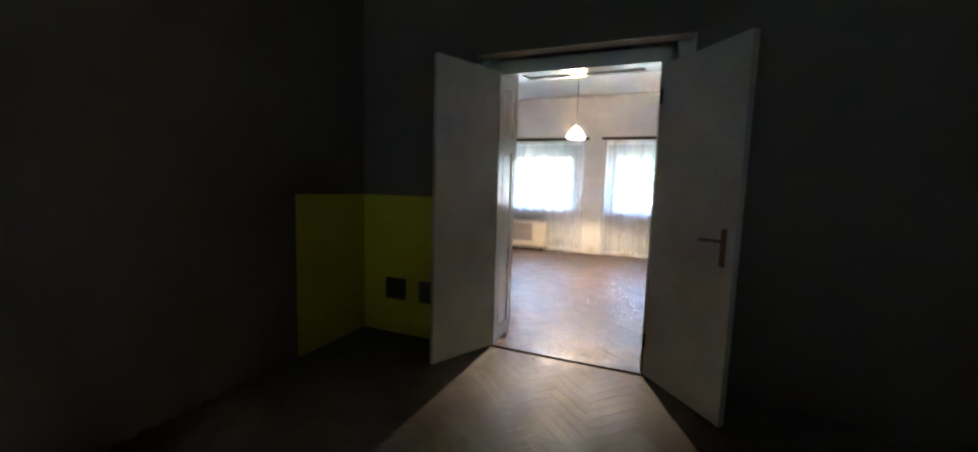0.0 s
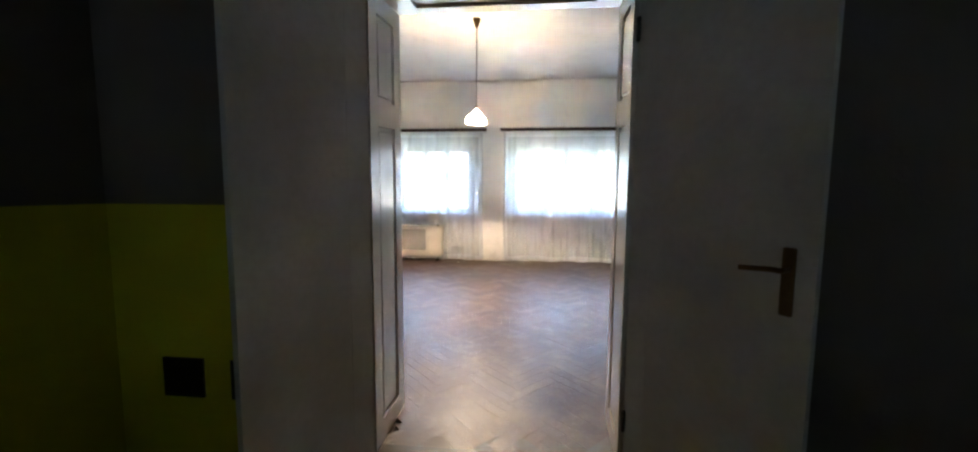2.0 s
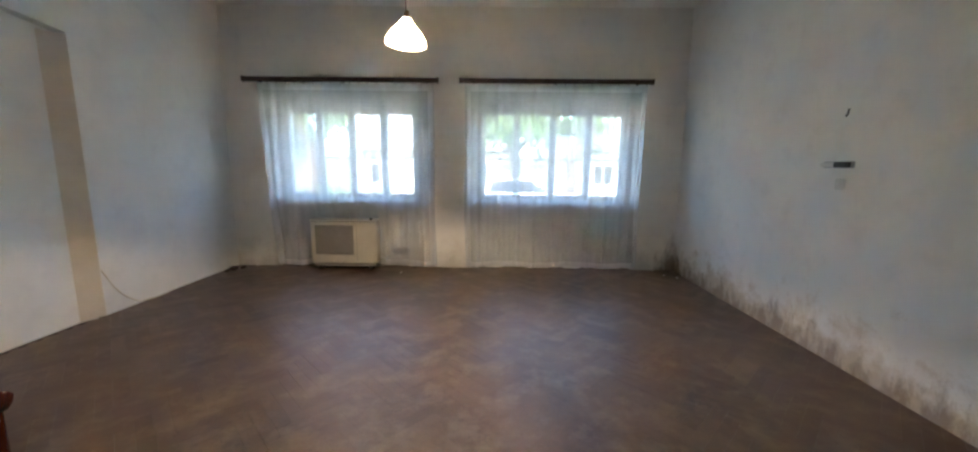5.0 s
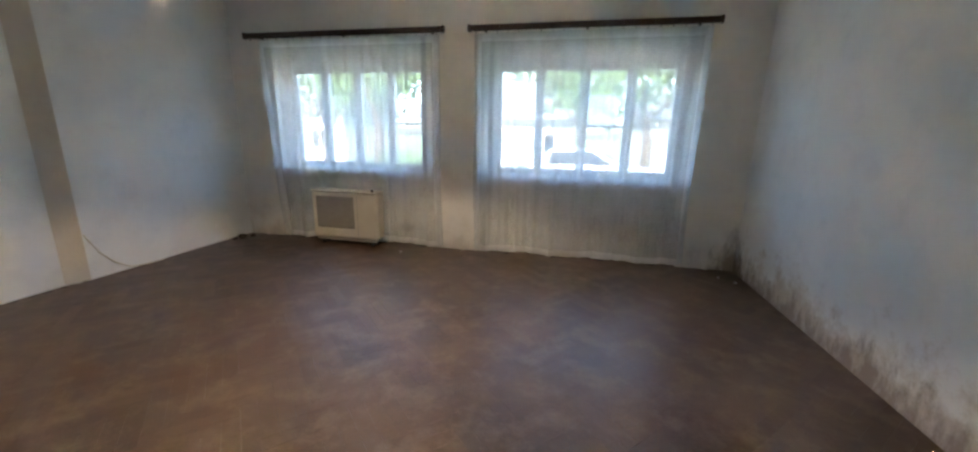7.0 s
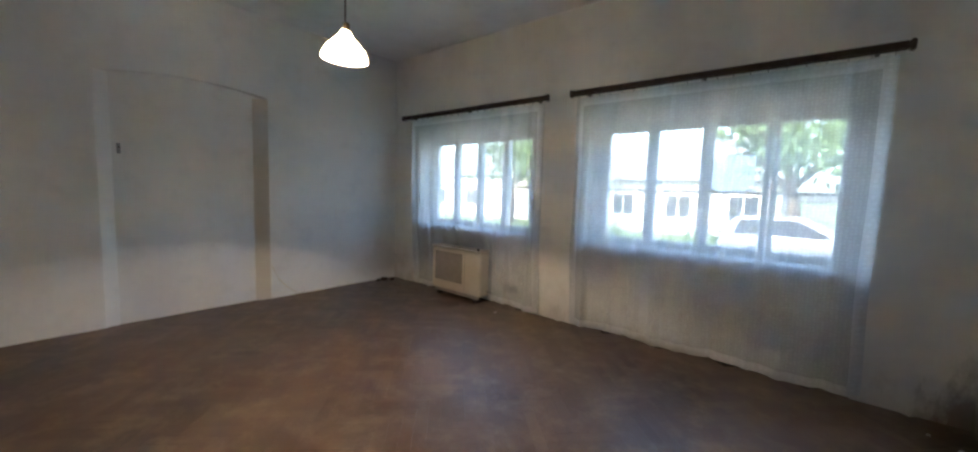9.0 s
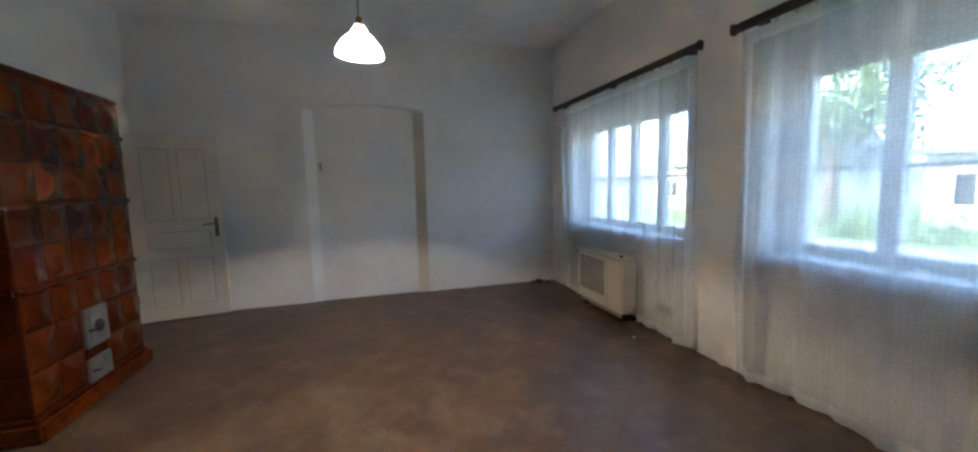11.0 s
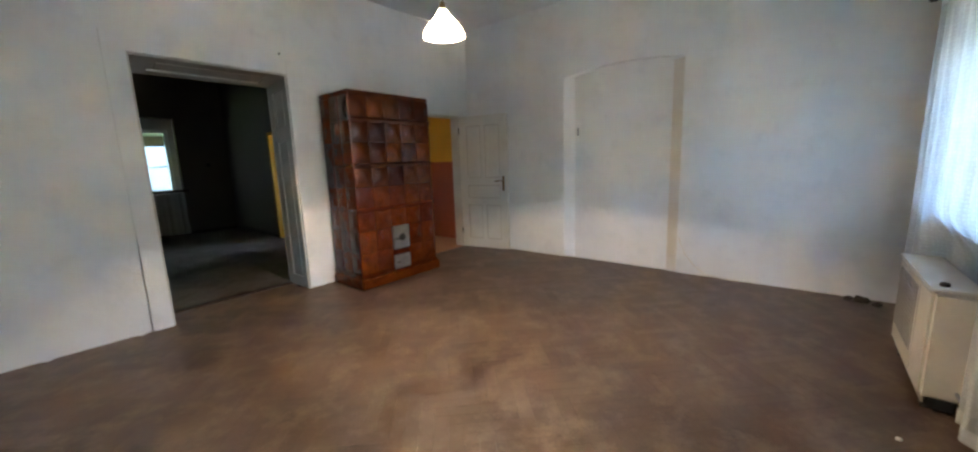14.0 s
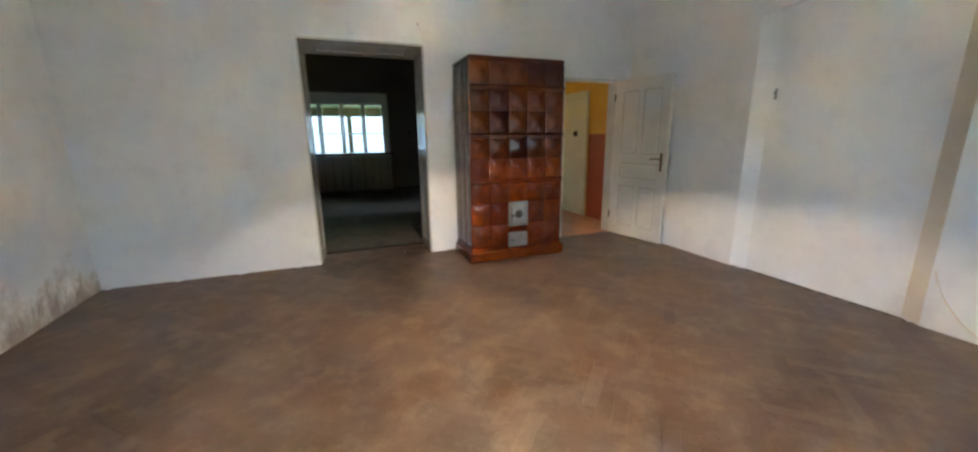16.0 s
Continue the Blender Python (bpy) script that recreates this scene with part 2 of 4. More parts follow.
M_LACE = sheer("curtain_lace", 0.58, 26.0)
M_SCREEN = sheer("grey_film", 0.7, 90.0)
M_GLASS = glass_material("window_glass")
M_OPAL = shade_material("opal_glass")
M_CORD = surface("brown_cord", (0.09, 0.05, 0.03), (0.05, 0.03, 0.02), 30, 120, 0.7)
M_WHITEPLASTIC = surface("white_plastic", (0.7, 0.69, 0.66), (0.55, 0.53, 0.5), 8, 80, 0.4)
M_GREYMETAL = surface("grey_metal", (0.35, 0.35, 0.36), (0.2, 0.2, 0.2), 15, 100, 0.4, 0.6)
M_GRASS = surface("meadow", (0.07, 0.11, 0.035), (0.04, 0.07, 0.02), 1.5, 20, 0.9)
M_ASPHALT = surface("asphalt", (0.10, 0.10, 0.10), (0.06, 0.06, 0.06), 1.5, 40, 0.9)
M_RENDER = surface("pale_render", (0.45, 0.445, 0.43), (0.36, 0.35, 0.33), 1, 20, 0.85)
M_ROOF = surface("grey_roofing", (0.16, 0.17, 0.19), (0.1, 0.1, 0.11), 2, 20, 0.8)
M_BARK = surface("bark", (0.09, 0.07, 0.05), (0.05, 0.04, 0.03), 6, 40, 0.9)
M_LEAF = surface("foliage", (0.06, 0.11, 0.03), (0.035, 0.07, 0.02), 1.0, 10, 0.7)
M_CARPAINT = surface("grey_car_paint", (0.2, 0.22, 0.26), (0.16, 0.18, 0.2), 3, 60, 0.25)
M_TYRE = surface("tyre_rubber", (0.02, 0.02, 0.02), (0.012, 0.012, 0.012), 9, 60, 0.8)
M_DARKGLASS = surface("car_glass", (0.03, 0.035, 0.04), (0.02, 0.02, 0.025), 3, 60, 0.1)
M_BAG = surface("white_bag", (0.72, 0.72, 0.74), (0.55, 0.55, 0.58), 9, 50, 0.6)


# ---- mesh helpers ----
def box(bm, x0, x1, y0, y1, z0, z1):
    v = [bm.verts.new(c) for c in ((x0, y0, z0), (x1, y0, z0), (x1, y1, z0), (x0, y1, z0), (x0, y0, z1), (x1, y0, z1), (x1, y1, z1), (x0, y1, z1))]
    for f in ((3, 2, 1, 0), (4, 5, 6, 7), (0, 1, 5, 4), (1, 2, 6, 5), (2, 3, 7, 6), (3, 0, 4, 7)):
        bm.faces.new([v[i] for i in f])
    return v


def boxes(*items):
    bm = bmesh.new()
    for b in items:
        box(bm, *b)
    return bm


def soft_box(x0, x1, y0, y1, z0, z1, r=0.006, segs=2):
    bm = boxes((x0, x1, y0, y1, z0, z1))
    bmesh.ops.bevel(bm, geom=bm.edges[:], offset=r, segments=segs, affect="EDGES")
    return bm


def lathe(profile, segs=32, centre=(0, 0, 0)):
    """A surface turned about the upright axis from (radius, height) pairs."""
    bm = bmesh.new()
    rings = []
    for r, z in profile:
        rings.append([bm.verts.new((centre[0] + r * math.cos(2 * math.pi * i / segs), centre[1] + r * math.sin(2 * math.pi * i / segs), centre[2] + z)) for i in range(segs)])
    for a, b in zip(rings, rings[1:]):
        for i in range(segs):
            bm.faces.new((a[i], a[(i + 1) % segs], b[(i + 1) % segs], b[i]))
    bm.faces.new(rings[0][::-1])
    bm.faces.new(rings[-1])
    return bm


def tube(points, radius, segs=8):
    """A round bar along a line of points."""
    bm = bmesh.new()
    pts = [Vector(p) for p in points]
    rings = []
    for i, p in enumerate(pts):
        d = (pts[min(i + 1, len(pts) - 1)] - pts[max(i - 1, 0)]).normalized()
        a = d.orthogonal().normalized() if abs(d.z) > 0.9 else d.cross(Vector((0, 0, 1))).normalized()
        b = d.cross(a).normalized()
        rings.append([bm.verts.new(p + radius * (math.cos(2 * math.pi * k / segs) * a + math.sin(2 * math.pi * k / segs) * b)) for k in range(segs)])
    for a, b in zip(rings, rings[1:]):
        for i in range(segs):
            bm.faces.new((a[i], a[(i + 1) % segs], b[(i + 1) % segs], b[i]))
    bm.faces.new(rings[0][::-1])
    bm.faces.new(rings[-1])
    return bm


def mesh_of(name, bm, material, smooth=False):
    bmesh.ops.recalc_face_normals(bm, faces=bm.faces[:])
    me = bpy.data.meshes.new(name)
    bm.to_mesh(me)
    bm.free()
    if material:
        me.materials.append(material)
    if smooth:
        me.polygons.foreach_set("use_smooth", [True] * len(me.polygons))
    return me


def part(name, bm, material, parent=None, label="", smooth=False):
    ob = new(name, mesh_of(name, bm, material, smooth))
    if parent is not None:
        ob.parent = parent
    return tagged(ob, label)


def structure(name, bm, material, label, category):
    return tagged(part(name, bm, material), label, category, "", "structure")


def thing(name, m, label, category, group=""):
    ob = new(name)
    ob.matrix_world = m
    ob.empty_display_size = 0.1
    return tagged(ob, label, category, group)


# ---- the plan ----
XL, XR, YB, YW = -3.48, 2.44, -0.04, 4.98
YD, YF, XP, XH = -0.60, -6.10, -1.93, -3.62
H = 3.32
DD0, DD1, DDH = -0.70, 0.565, 2.31
SD0, SD1, SDH = -3.27, -2.45, 2.06
WIN = ((-2.90, -0.93), (-0.27, 1.87))
WZ0, WZ1 = 0.88, 2.33
HD0, HD1, HDH = -3.80, -2.95, 2.03
FW0, FW1 = -1.02, 1.25
HW0, HW1 = -4.00, -2.40
NY0, NY1, NX = 1.68, 3.135, -3.575
YS, YL = -0.19, -0.48

w = boxes((-4.1, WIN[0][0], YW, 5.42, -0.5, H), (WIN[0][1], WIN[1][0], YW, 5.42, -0.5, H), (WIN[1][1], 2.9, YW, 5.42, -0.5, H))
for a, b in WIN:
    box(w, a, b, YW, 5.42, WZ1, H)
structure("wall_window", w, M_DAMP_WIN, "white plaster wall with two windows and damp stains at its foot", "wall")

w = boxes((-4.1, XL, YS, NY0, -0.3, H), (-4.1, XL, NY1, YW, -0.3, H), (-4.1, NX, NY0, NY1, -0.3, H))


def prism(bm, pts, place_lo, place_hi):
    lo = [bm.verts.new(place_lo(*p)) for p in pts]
    hi = [bm.verts.new(place_hi(*p)) for p in pts]
    bm.faces.new(lo)
    bm.faces.new(hi[::-1])
    for i in range(len(pts)):
        j = (i + 1) % len(pts)
        bm.faces.new((lo[i], lo[j], hi[j], hi[i]))


arch = [(NY0, H), (NY0, 2.385)] + [(NY0 + (NY1 - NY0) * i / 16, 2.385 + 0.02 * i / 16 + 0.07 * math.sin(math.pi * i / 16)) for i in range(1, 16)] + [(NY1, 2.405), (NY1, H)]
prism(w, arch, lambda y, z: (NX, y, z), lambda y, z: (XL, y, z))
for e, k in ((NY0, 0.11), (NY1, -0.13)):
    prism(w, [(XL, e), (NX, e), (NX, e + k)], lambda x, y: (x, y, -0.3), lambda x, y: (x, y, 2.395))
# Thin sheet on the splay: tan edge paint plus the side's shade as colour.
bm = bmesh.new()
prism(bm, [(XL + 0.003, NY1), (NX + 0.003, NY1 - 0.13), (NX, NY1 - 0.134), (XL, NY1 - 0.004)][::-1], lambda x, y: (x, y, 0.0), lambda x, y: (x, y, 2.39))
structure("niche_jamb", bm, M_JAMB, "worn tan edge paint and painted shade on the splayed side of the niche", "trim")
for k, (a, b) in enumerate(WIN):
    structure("wall_parapet_%d" % (k + 1), boxes((a, b, YW + 0.10, 5.42, -0.5, WZ0)), M_PARAPET, "clean white plaster parapet recessed below the window", "wall")
structure("wall_left", w, M_WALL, "white limewashed wall with a shallow walled-up arched doorway with splayed sides", "wall")
structure("wall_right", boxes((XR, 2.9, YF - 0.4, YW, -0.3, H)), M_DAMP, "white plaster wall with brown mould along its foot", "wall")
BX0, BX1, BZ = -0.83, 0.70, 2.37
structure("wall_back", boxes((XL, SD0, YS, YB, -0.3, H), (SD1, XP - 0.14, YS, YB, -0.3, H), (SD0, SD1, YS, YB, SDH, H),
                             (XP - 0.14, DD0, YL, YB, -0.3, H), (DD1, XR, YL, YB, -0.3, H), (DD0, DD1, YL, YB, DDH + 0.03, H),
                             (XP - 0.14, BX0, YD, YL, -0.3, H), (BX1, XR, YD, YL, -0.3, H), (BX0, BX1, YD, YL, BZ, H)),
          M_WALL, "thick white plaster wall with a double doorway and a single doorway", "wall")
structure("wall_partition", boxes((XP - 0.14, XP, HD1, YD, -0.3, H), (XP - 0.14, XP, YF, HD0, -0.3, H), (XP - 0.14, XP, HD0, HD1, HDH, H)), M_DARKWALL, "grey plaster partition, darkened for the room's dimness, with an open doorway to the hall", "wall")
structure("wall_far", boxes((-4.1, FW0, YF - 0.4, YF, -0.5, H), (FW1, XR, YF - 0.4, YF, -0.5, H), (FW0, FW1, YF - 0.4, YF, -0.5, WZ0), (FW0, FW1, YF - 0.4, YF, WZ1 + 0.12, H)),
          M_DARKWALL, "grey plaster outer wall, darkened for the room's dimness, with a wide window", "wall")
structure("wall_hall", boxes((-4.1, XH, YF, HW0, -0.3, H), (-4.1, XH, HW1, YS, -0.3, H), (-4.1, XH, HW0, HW1, -0.3, 0.8), (-4.1, XH, HW0, HW1, 2.40, H)), M_OCHRE, "ochre painted hall wall above a red dado", "wall")
structure("ceiling_main", boxes((-4.1, 2.9, YS, 5.42, H, H + 0.25)), M_CEIL, "plain white plaster ceiling", "ceiling")
structure("ceiling_back", boxes((-4.1, 2.9, YF - 0.4, YS, H, H + 0.25)), M_DARKWALL, "grey plaster ceiling, darkened for the room's dimness", "ceiling")
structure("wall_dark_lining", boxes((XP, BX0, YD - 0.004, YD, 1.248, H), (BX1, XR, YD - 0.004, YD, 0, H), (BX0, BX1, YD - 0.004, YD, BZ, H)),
          M_DARKWALL, "thin grey-brown layer, darkened for the room's dimness, round the double doorway", "wall")
structure("wall_dark_side", boxes((XR - 0.004, XR, YF, YD - 0.004, 0, H)), M_DARKWALL, "thin grey-brown layer, darkened for the room's dimness, on the side wall", "wall")
structure("hall_lining", boxes((XH, XP - 0.144, YS - 0.004, YS, SDH, H), (SD1, XP - 0.144, YS - 0.004, YS, 0, SDH), (XP - 0.144, XP - 0.14, HD1, YS - 0.004, 1.37, H), (XP - 0.144, XP - 0.14, YF, HD0, 1.37, H), (XH, XP - 0.144, YF, YF + 0.004, 1.37, H)),
          M_OCHRE, "ochre paint on the hall walls", "wall")
structure("red_dado", boxes((XH, XH + 0.004, -1.12, YS - 0.004, 0, 1.37), (XH, XH + 0.004, YF, HW0, 0, 1.37), (XH + 0.004, XP - 0.14, YF, YF + 0.004, 0, 1.37)), M_RED, "red-brown oil paint dado in the hall", "trim")
structure("yellow_dado", boxes((XP, XP + 0.004, -1.36, YD - 0.004, 0.0, 1.248), (XP + 0.004, BX0, YD - 0.004, YD, 0.0, 1.248)), M_YELLOW, "bright yellow painted patch on the corner walls", "trim")


# ---- windows ----
def window(name, a, b, y, face, label, z0=0.88, z1=2.33, sill=True, n_panes=4):
    """A white casement window of upright lights, each with a low glazing bar; face is +1 where the room lies on the -y side."""
    top = thing(name, pose(0, 0, 0), label, "window")
    tagged(top, kind="structure")
    d = 0.045
    g0, g1, gz0, gz1 = a + 0.10, b - 0.12, z0 + 0.06, z1 - 0.24
    fr = boxes((a, g0, y, y + 0.09, z0, z1), (g1, b, y, y + 0.09, z0, z1), (g0, g1, y, y + 0.09, z0, gz0), (g0, g1, y, y + 0.09, gz1, z1))
    part("window_frame", fr, M_WINFRAME, top)
    step = (g1 - g0) / n_panes
    for i in range(n_panes):
        p0, p1 = g0 + i * step, g0 + (i + 1) * step
        s = 0.047
        casement = part("casement", boxes((p0 + 0.004, p0 + s, y - 0.02, y + 0.05, gz0, gz1), (p1 - s, p1 - 0.004, y - 0.02, y + 0.05, gz0, gz1),
                                          (p0 + s, p1 - s, y - 0.02, y + 0.05, gz0, gz0 + 0.045), (p0 + s, p1 - s, y - 0.02, y + 0.05, gz1 - 0.045, gz1)), M_WINFRAME, top)
        part("glazing_bar", boxes((p0 + s, p1 - s, y + 0.0, y + 0.035, 1.455, 1.478)), M_WINFRAME, casement)
        for q0, q1 in ((gz0 + 0.045, 1.455), (1.478, gz1 - 0.045)):
            pane = part("pane", boxes((p0 + s, p1 - s, y + 0.014, y + 0.018, q0, q1)), M_GLASS, casement)
            pane.visible_shadow = False
    if sill:
        ya, yb = (YW - 0.02, y) if face > 0 else (y + 0.09, YF + 0.03)
        part("window_sill", soft_box(a + 0.004, b - 0.004, min(ya, yb), max(ya, yb), z0 + 0.002, z0 + 0.034, 0.006, 2), M_WINFRAME, top)
    return top


window("window_1", WIN[0][0], WIN[0][1], 5.21, 1, "white four-light casement window behind net curtain")
window("window_2", WIN[1][0], WIN[1][1], 5.21, 1, "white four-light casement window overlooking the street")
window("window_3", FW0, FW1, YF - 0.24, -1, "white four-light casement window in the dim back room", z1=2.45)
# Out of every view; added to let daylight into the hall.
w4 = thing("unseen_hall_window", pose(-3.86, (HW0 + HW1) / 2, 0.8), "unseen white window added in the hall's outer wall to light the hall", "window")
tagged(w4, kind="structure")
hw = (HW1 - HW0) / 2
part("window_frame", boxes((-0.04, 0.04, -hw, -hw + 0.07, 0, 1.60), (-0.04, 0.04, hw - 0.07, hw, 0, 1.60), (-0.04, 0.04, -hw + 0.07, hw - 0.07, 0, 0.07), (-0.04, 0.04, -hw + 0.07, hw - 0.07, 1.53, 1.60), (-0.04, 0.04, -0.04, 0.04, 0.07, 1.53)), M_WINFRAME, w4)
for ya, yb in ((-hw + 0.07, -0.04), (0.04, hw - 0.07)):
    part("pane", boxes((-0.002, 0.002, ya, yb, 0.07, 1.53)), M_GLASS, w4).visible_shadow = False


# ---- curtains ----
def curtain(a, b, top_z, y, label, heater=None, lean=0.0, seed=0):
    """A net curtain in folds, tucked behind the heater where there is one, with denser lace edges and heading."""
    ob = thing("curtain", pose(0, 0, 0), label, "curtain", "net curtains")
    rng = random.Random(seed)
    ph = [rng.uniform(0, 6.28) for _ in range(6)]

    def place(u, v):
        x = a + (b - a) * u
        drop = 1 - v
        edge = min(u, 1 - u)
        x += lean * drop * (1 - u) + 0.012 * math.sin(9 * v + ph[0]) * drop
        fold = 0.011 * math.sin(x * 34 + ph[1] + 0.6 * math.sin(3 * v)) + 0.009 * math.sin(x * 19 + ph[2] + 0.8 * drop) + 0.006 * math.sin(x * 61 + ph[3])
        fold *= 1.0 + 1.2 * max(0, 1 - edge / 0.1)
        z = 0.045 + (top_z - 0.045) * v + 0.012 * math.sin(x * 7 + ph[4]) * drop
        yy = y + fold * (0.55 + 0.6 * drop) + 0.015 * drop
        if heater:
            k = max(0, min(1, (x - heater[0] + 0.16) / 0.14, (heater[1] + 0.10 - x) / 0.14)) * max(0, min(1, (heater[2] + 0.25 - z) / 0.22))
            yy = yy * (1 - k) + (YW + 0.02 + fold * 0.5) * k
        return x, min(yy, YW + 0.085), z

    def sheet(name, u0, u1, v0, v1, nu, nv, material, parent, off=0.0):
        bm = bmesh.new()
        uv = bm.loops.layers.uv.new("UVMap")
        grid = []
        for j in range(nv + 1):
            v = v0 + (v1 - v0) * j / nv
            row = []
            for i in range(nu + 1):
                u = u0 + (u1 - u0) * i / nu
                x, yy, z = place(u, v)
                row.append((bm.verts.new((x, yy - off, z)), (u * (b - a), v * top_z)))
            grid.append(row)
        for j in range(nv):
            for i in range(nu):
                q = (grid[j][i], grid[j][i + 1], grid[j + 1][i + 1], grid[j + 1][i])
                f = bm.faces.new([t[0] for t in q])
                for loop, t in zip(f.loops, q):
                    loop[uv].uv = t[1]
        return part(name, bm, material, parent, "", True)

    span = b - a
    net = sheet("net", 0, 1, 0, 1, int(span * 90), 40, M_SHEER, ob)
    for u0, u1 in ((0, 0.075 / span), (1 - 0.075 / span, 1)):
        sheet("lace_border", u0, u1, 0, 0.985, 8, 40, M_LACE, net, 0.004).data.name = "lace_border"
    sheet("lace_heading", 0, 1, 0.965, 1, int(span * 60), 3, M_LACE, net, 0.004)
    sheet("lace_hem", 0, 1, 0.0, 0.03, int(span * 60), 3, M_LACE, net, 0.004)
    return ob


def curtain_rod(a, b, y, z, wall=YW + 0.003):
    ob = thing("curtain_rod", pose(0, 0, 0), "dark-stained wooden curtain pelmet rail fixed at the window", "curtain rod", "curtain rods")
    rail = soft_box(a, b, y - 0.02, y + 0.02, z - 0.028, z + 0.028, 0.008, 2)
    part("rail", rail, M_ROD, ob, "", False)
    for x in (a - 0.012, b + 0.012):
        part("end_cap", soft_box(x - 0.016, x + 0.016, y - 0.026, y + 0.026, z - 0.036, z + 0.036, 0.008, 2), M_ROD, ob)
    for x in (a + 0.14, (a + b) / 2, b - 0.14):
        part("bracket", soft_box(x - 0.012, x + 0.012, min(y + 0.018, wall), max(y - 0.018, wall), z - 0.02, z + 0.014, 0.004, 1), M_ROD, ob)
    n = int((b - a) / 0.11)
    for i in range(n):
        x = a + 0.06 + (b - a - 0.12) * i / (n - 1)
        part("curtain_ring", tube([(x, y + 0.011 * math.cos(t), z - 0.038 + 0.012 * math.sin(t)) for t in [k * math.pi / 4 for k in range(9)]], 0.002, 5), M_ROD, ob)
    return ob


ROD_Z = 2.42
curtain_rod(-3.13, -0.72, 4.86, ROD_Z)
curtain_rod(-0.41, 1.945, 4.86, ROD_Z)
curtain_rod(-1.05, 1.25, YF + 0.09, 0.955, YF - 0.003)
HEATER = (-2.37, -1.51, 0.70)
curtain(-2.99, -0.76, ROD_Z - 0.045, 4.88, "white net curtain with lace edge tucked behind the heater", HEATER, 0.12, 3)
curtain(-0.37, 1.91, ROD_Z - 0.045, 4.88, "white net curtain with lace edge hanging to the floor", None, 0.0, 8)
curtain(-1.0, 1.2, 0.91, YF + 0.075, "short white net curtain below the back room window", None, 0.0, 5)


# ---- heater ----
def heater():
    x0, x1, z1 = HEATER
    z1, z0, y0, y1 = 0.665, 0.09, 4.775, 4.955
    ob = thing("gas_heater", pose((x0 + x1) / 2, y1, 0), "cream enamel gas convector heater with grey grille under the window", "heater")
    inv = Matrix.Translation(-ob.matrix_world.translation)

    def put(name, bm, mat_, label="", parent=ob):
        bmesh.ops.transform(bm, matrix=inv, verts=bm.verts[:])
        return part(name, bm, mat_, parent, label)

    put("casing", soft_box(x0, x1, y0, y1, z0, z1 - 0.02, 0.016, 3), M_HEATER)
    put("top_plate", soft_box(x0 - 0.008, x1 + 0.008, y0 - 0.012, y1, z1 - 0.016, z1, 0.006, 2), M_HEATER)
    put("shadow_gap", boxes((x0 + 0.02, x1 - 0.02, y0 + 0.006, y1 - 0.01, z1 - 0.022, z1 - 0.014)), M_BLACK)
    g0, g1 = x0 + 0.06, x0 + 0.56
    grille = put("grille", soft_box(g0, g1, y0 - 0.006, y0 + 0.01, z0 + 0.12, z1 - 0.07, 0.004, 1), M_GRILLE, "grey perforated grille")
    for i in range(14):
        z = z0 + 0.14 + i * 0.0265
        put("louvre", soft_box(g0 + 0.02, g1 - 0.02, y0 - 0.012, y0 - 0.004, z, z + 0.012, 0.003, 1), M_GRILLE, "", grille)
    put("side_seam", boxes((x0 + 0.6, x0 + 0.604, y0 - 0.002, y0 + 0.01, z0 + 0.04, z1 - 0.05)), M_GRILLE)
    put("control_knob", lathe([(0.018, 0), (0.02, 0.012), (0.014, 0.02)], 16, (x1 - 0.08, y0 + 0.05, z1 - 0.001)), M_BLACK)
    put("kick_rail", boxes((x0 + 0.03, x1 - 0.03, y0 + 0.02, y0 + 0.03, z0 - 0.04, z0 + 0.004)), M_GRILLE)
    for x in (x0 + 0.1, x1 - 0.1):
        put("foot", boxes((x - 0.02, x + 0.02, y0 + 0.03, y1 - 0.03, 0, z0 + 0.004)), M_DARKIRON)
    put("gas_pipe", tube([(x1 - 0.03, y1 - 0.05, z0 + 0.06), (x1 + 0.06, y1 - 0.05, z0 + 0.05), (x1 + 0.10, YW + 0.08, z0 + 0.05), (x1 + 0.10, YW + 0.11, z0 + 0.05)], 0.009), M_GREYMETAL)


heater()


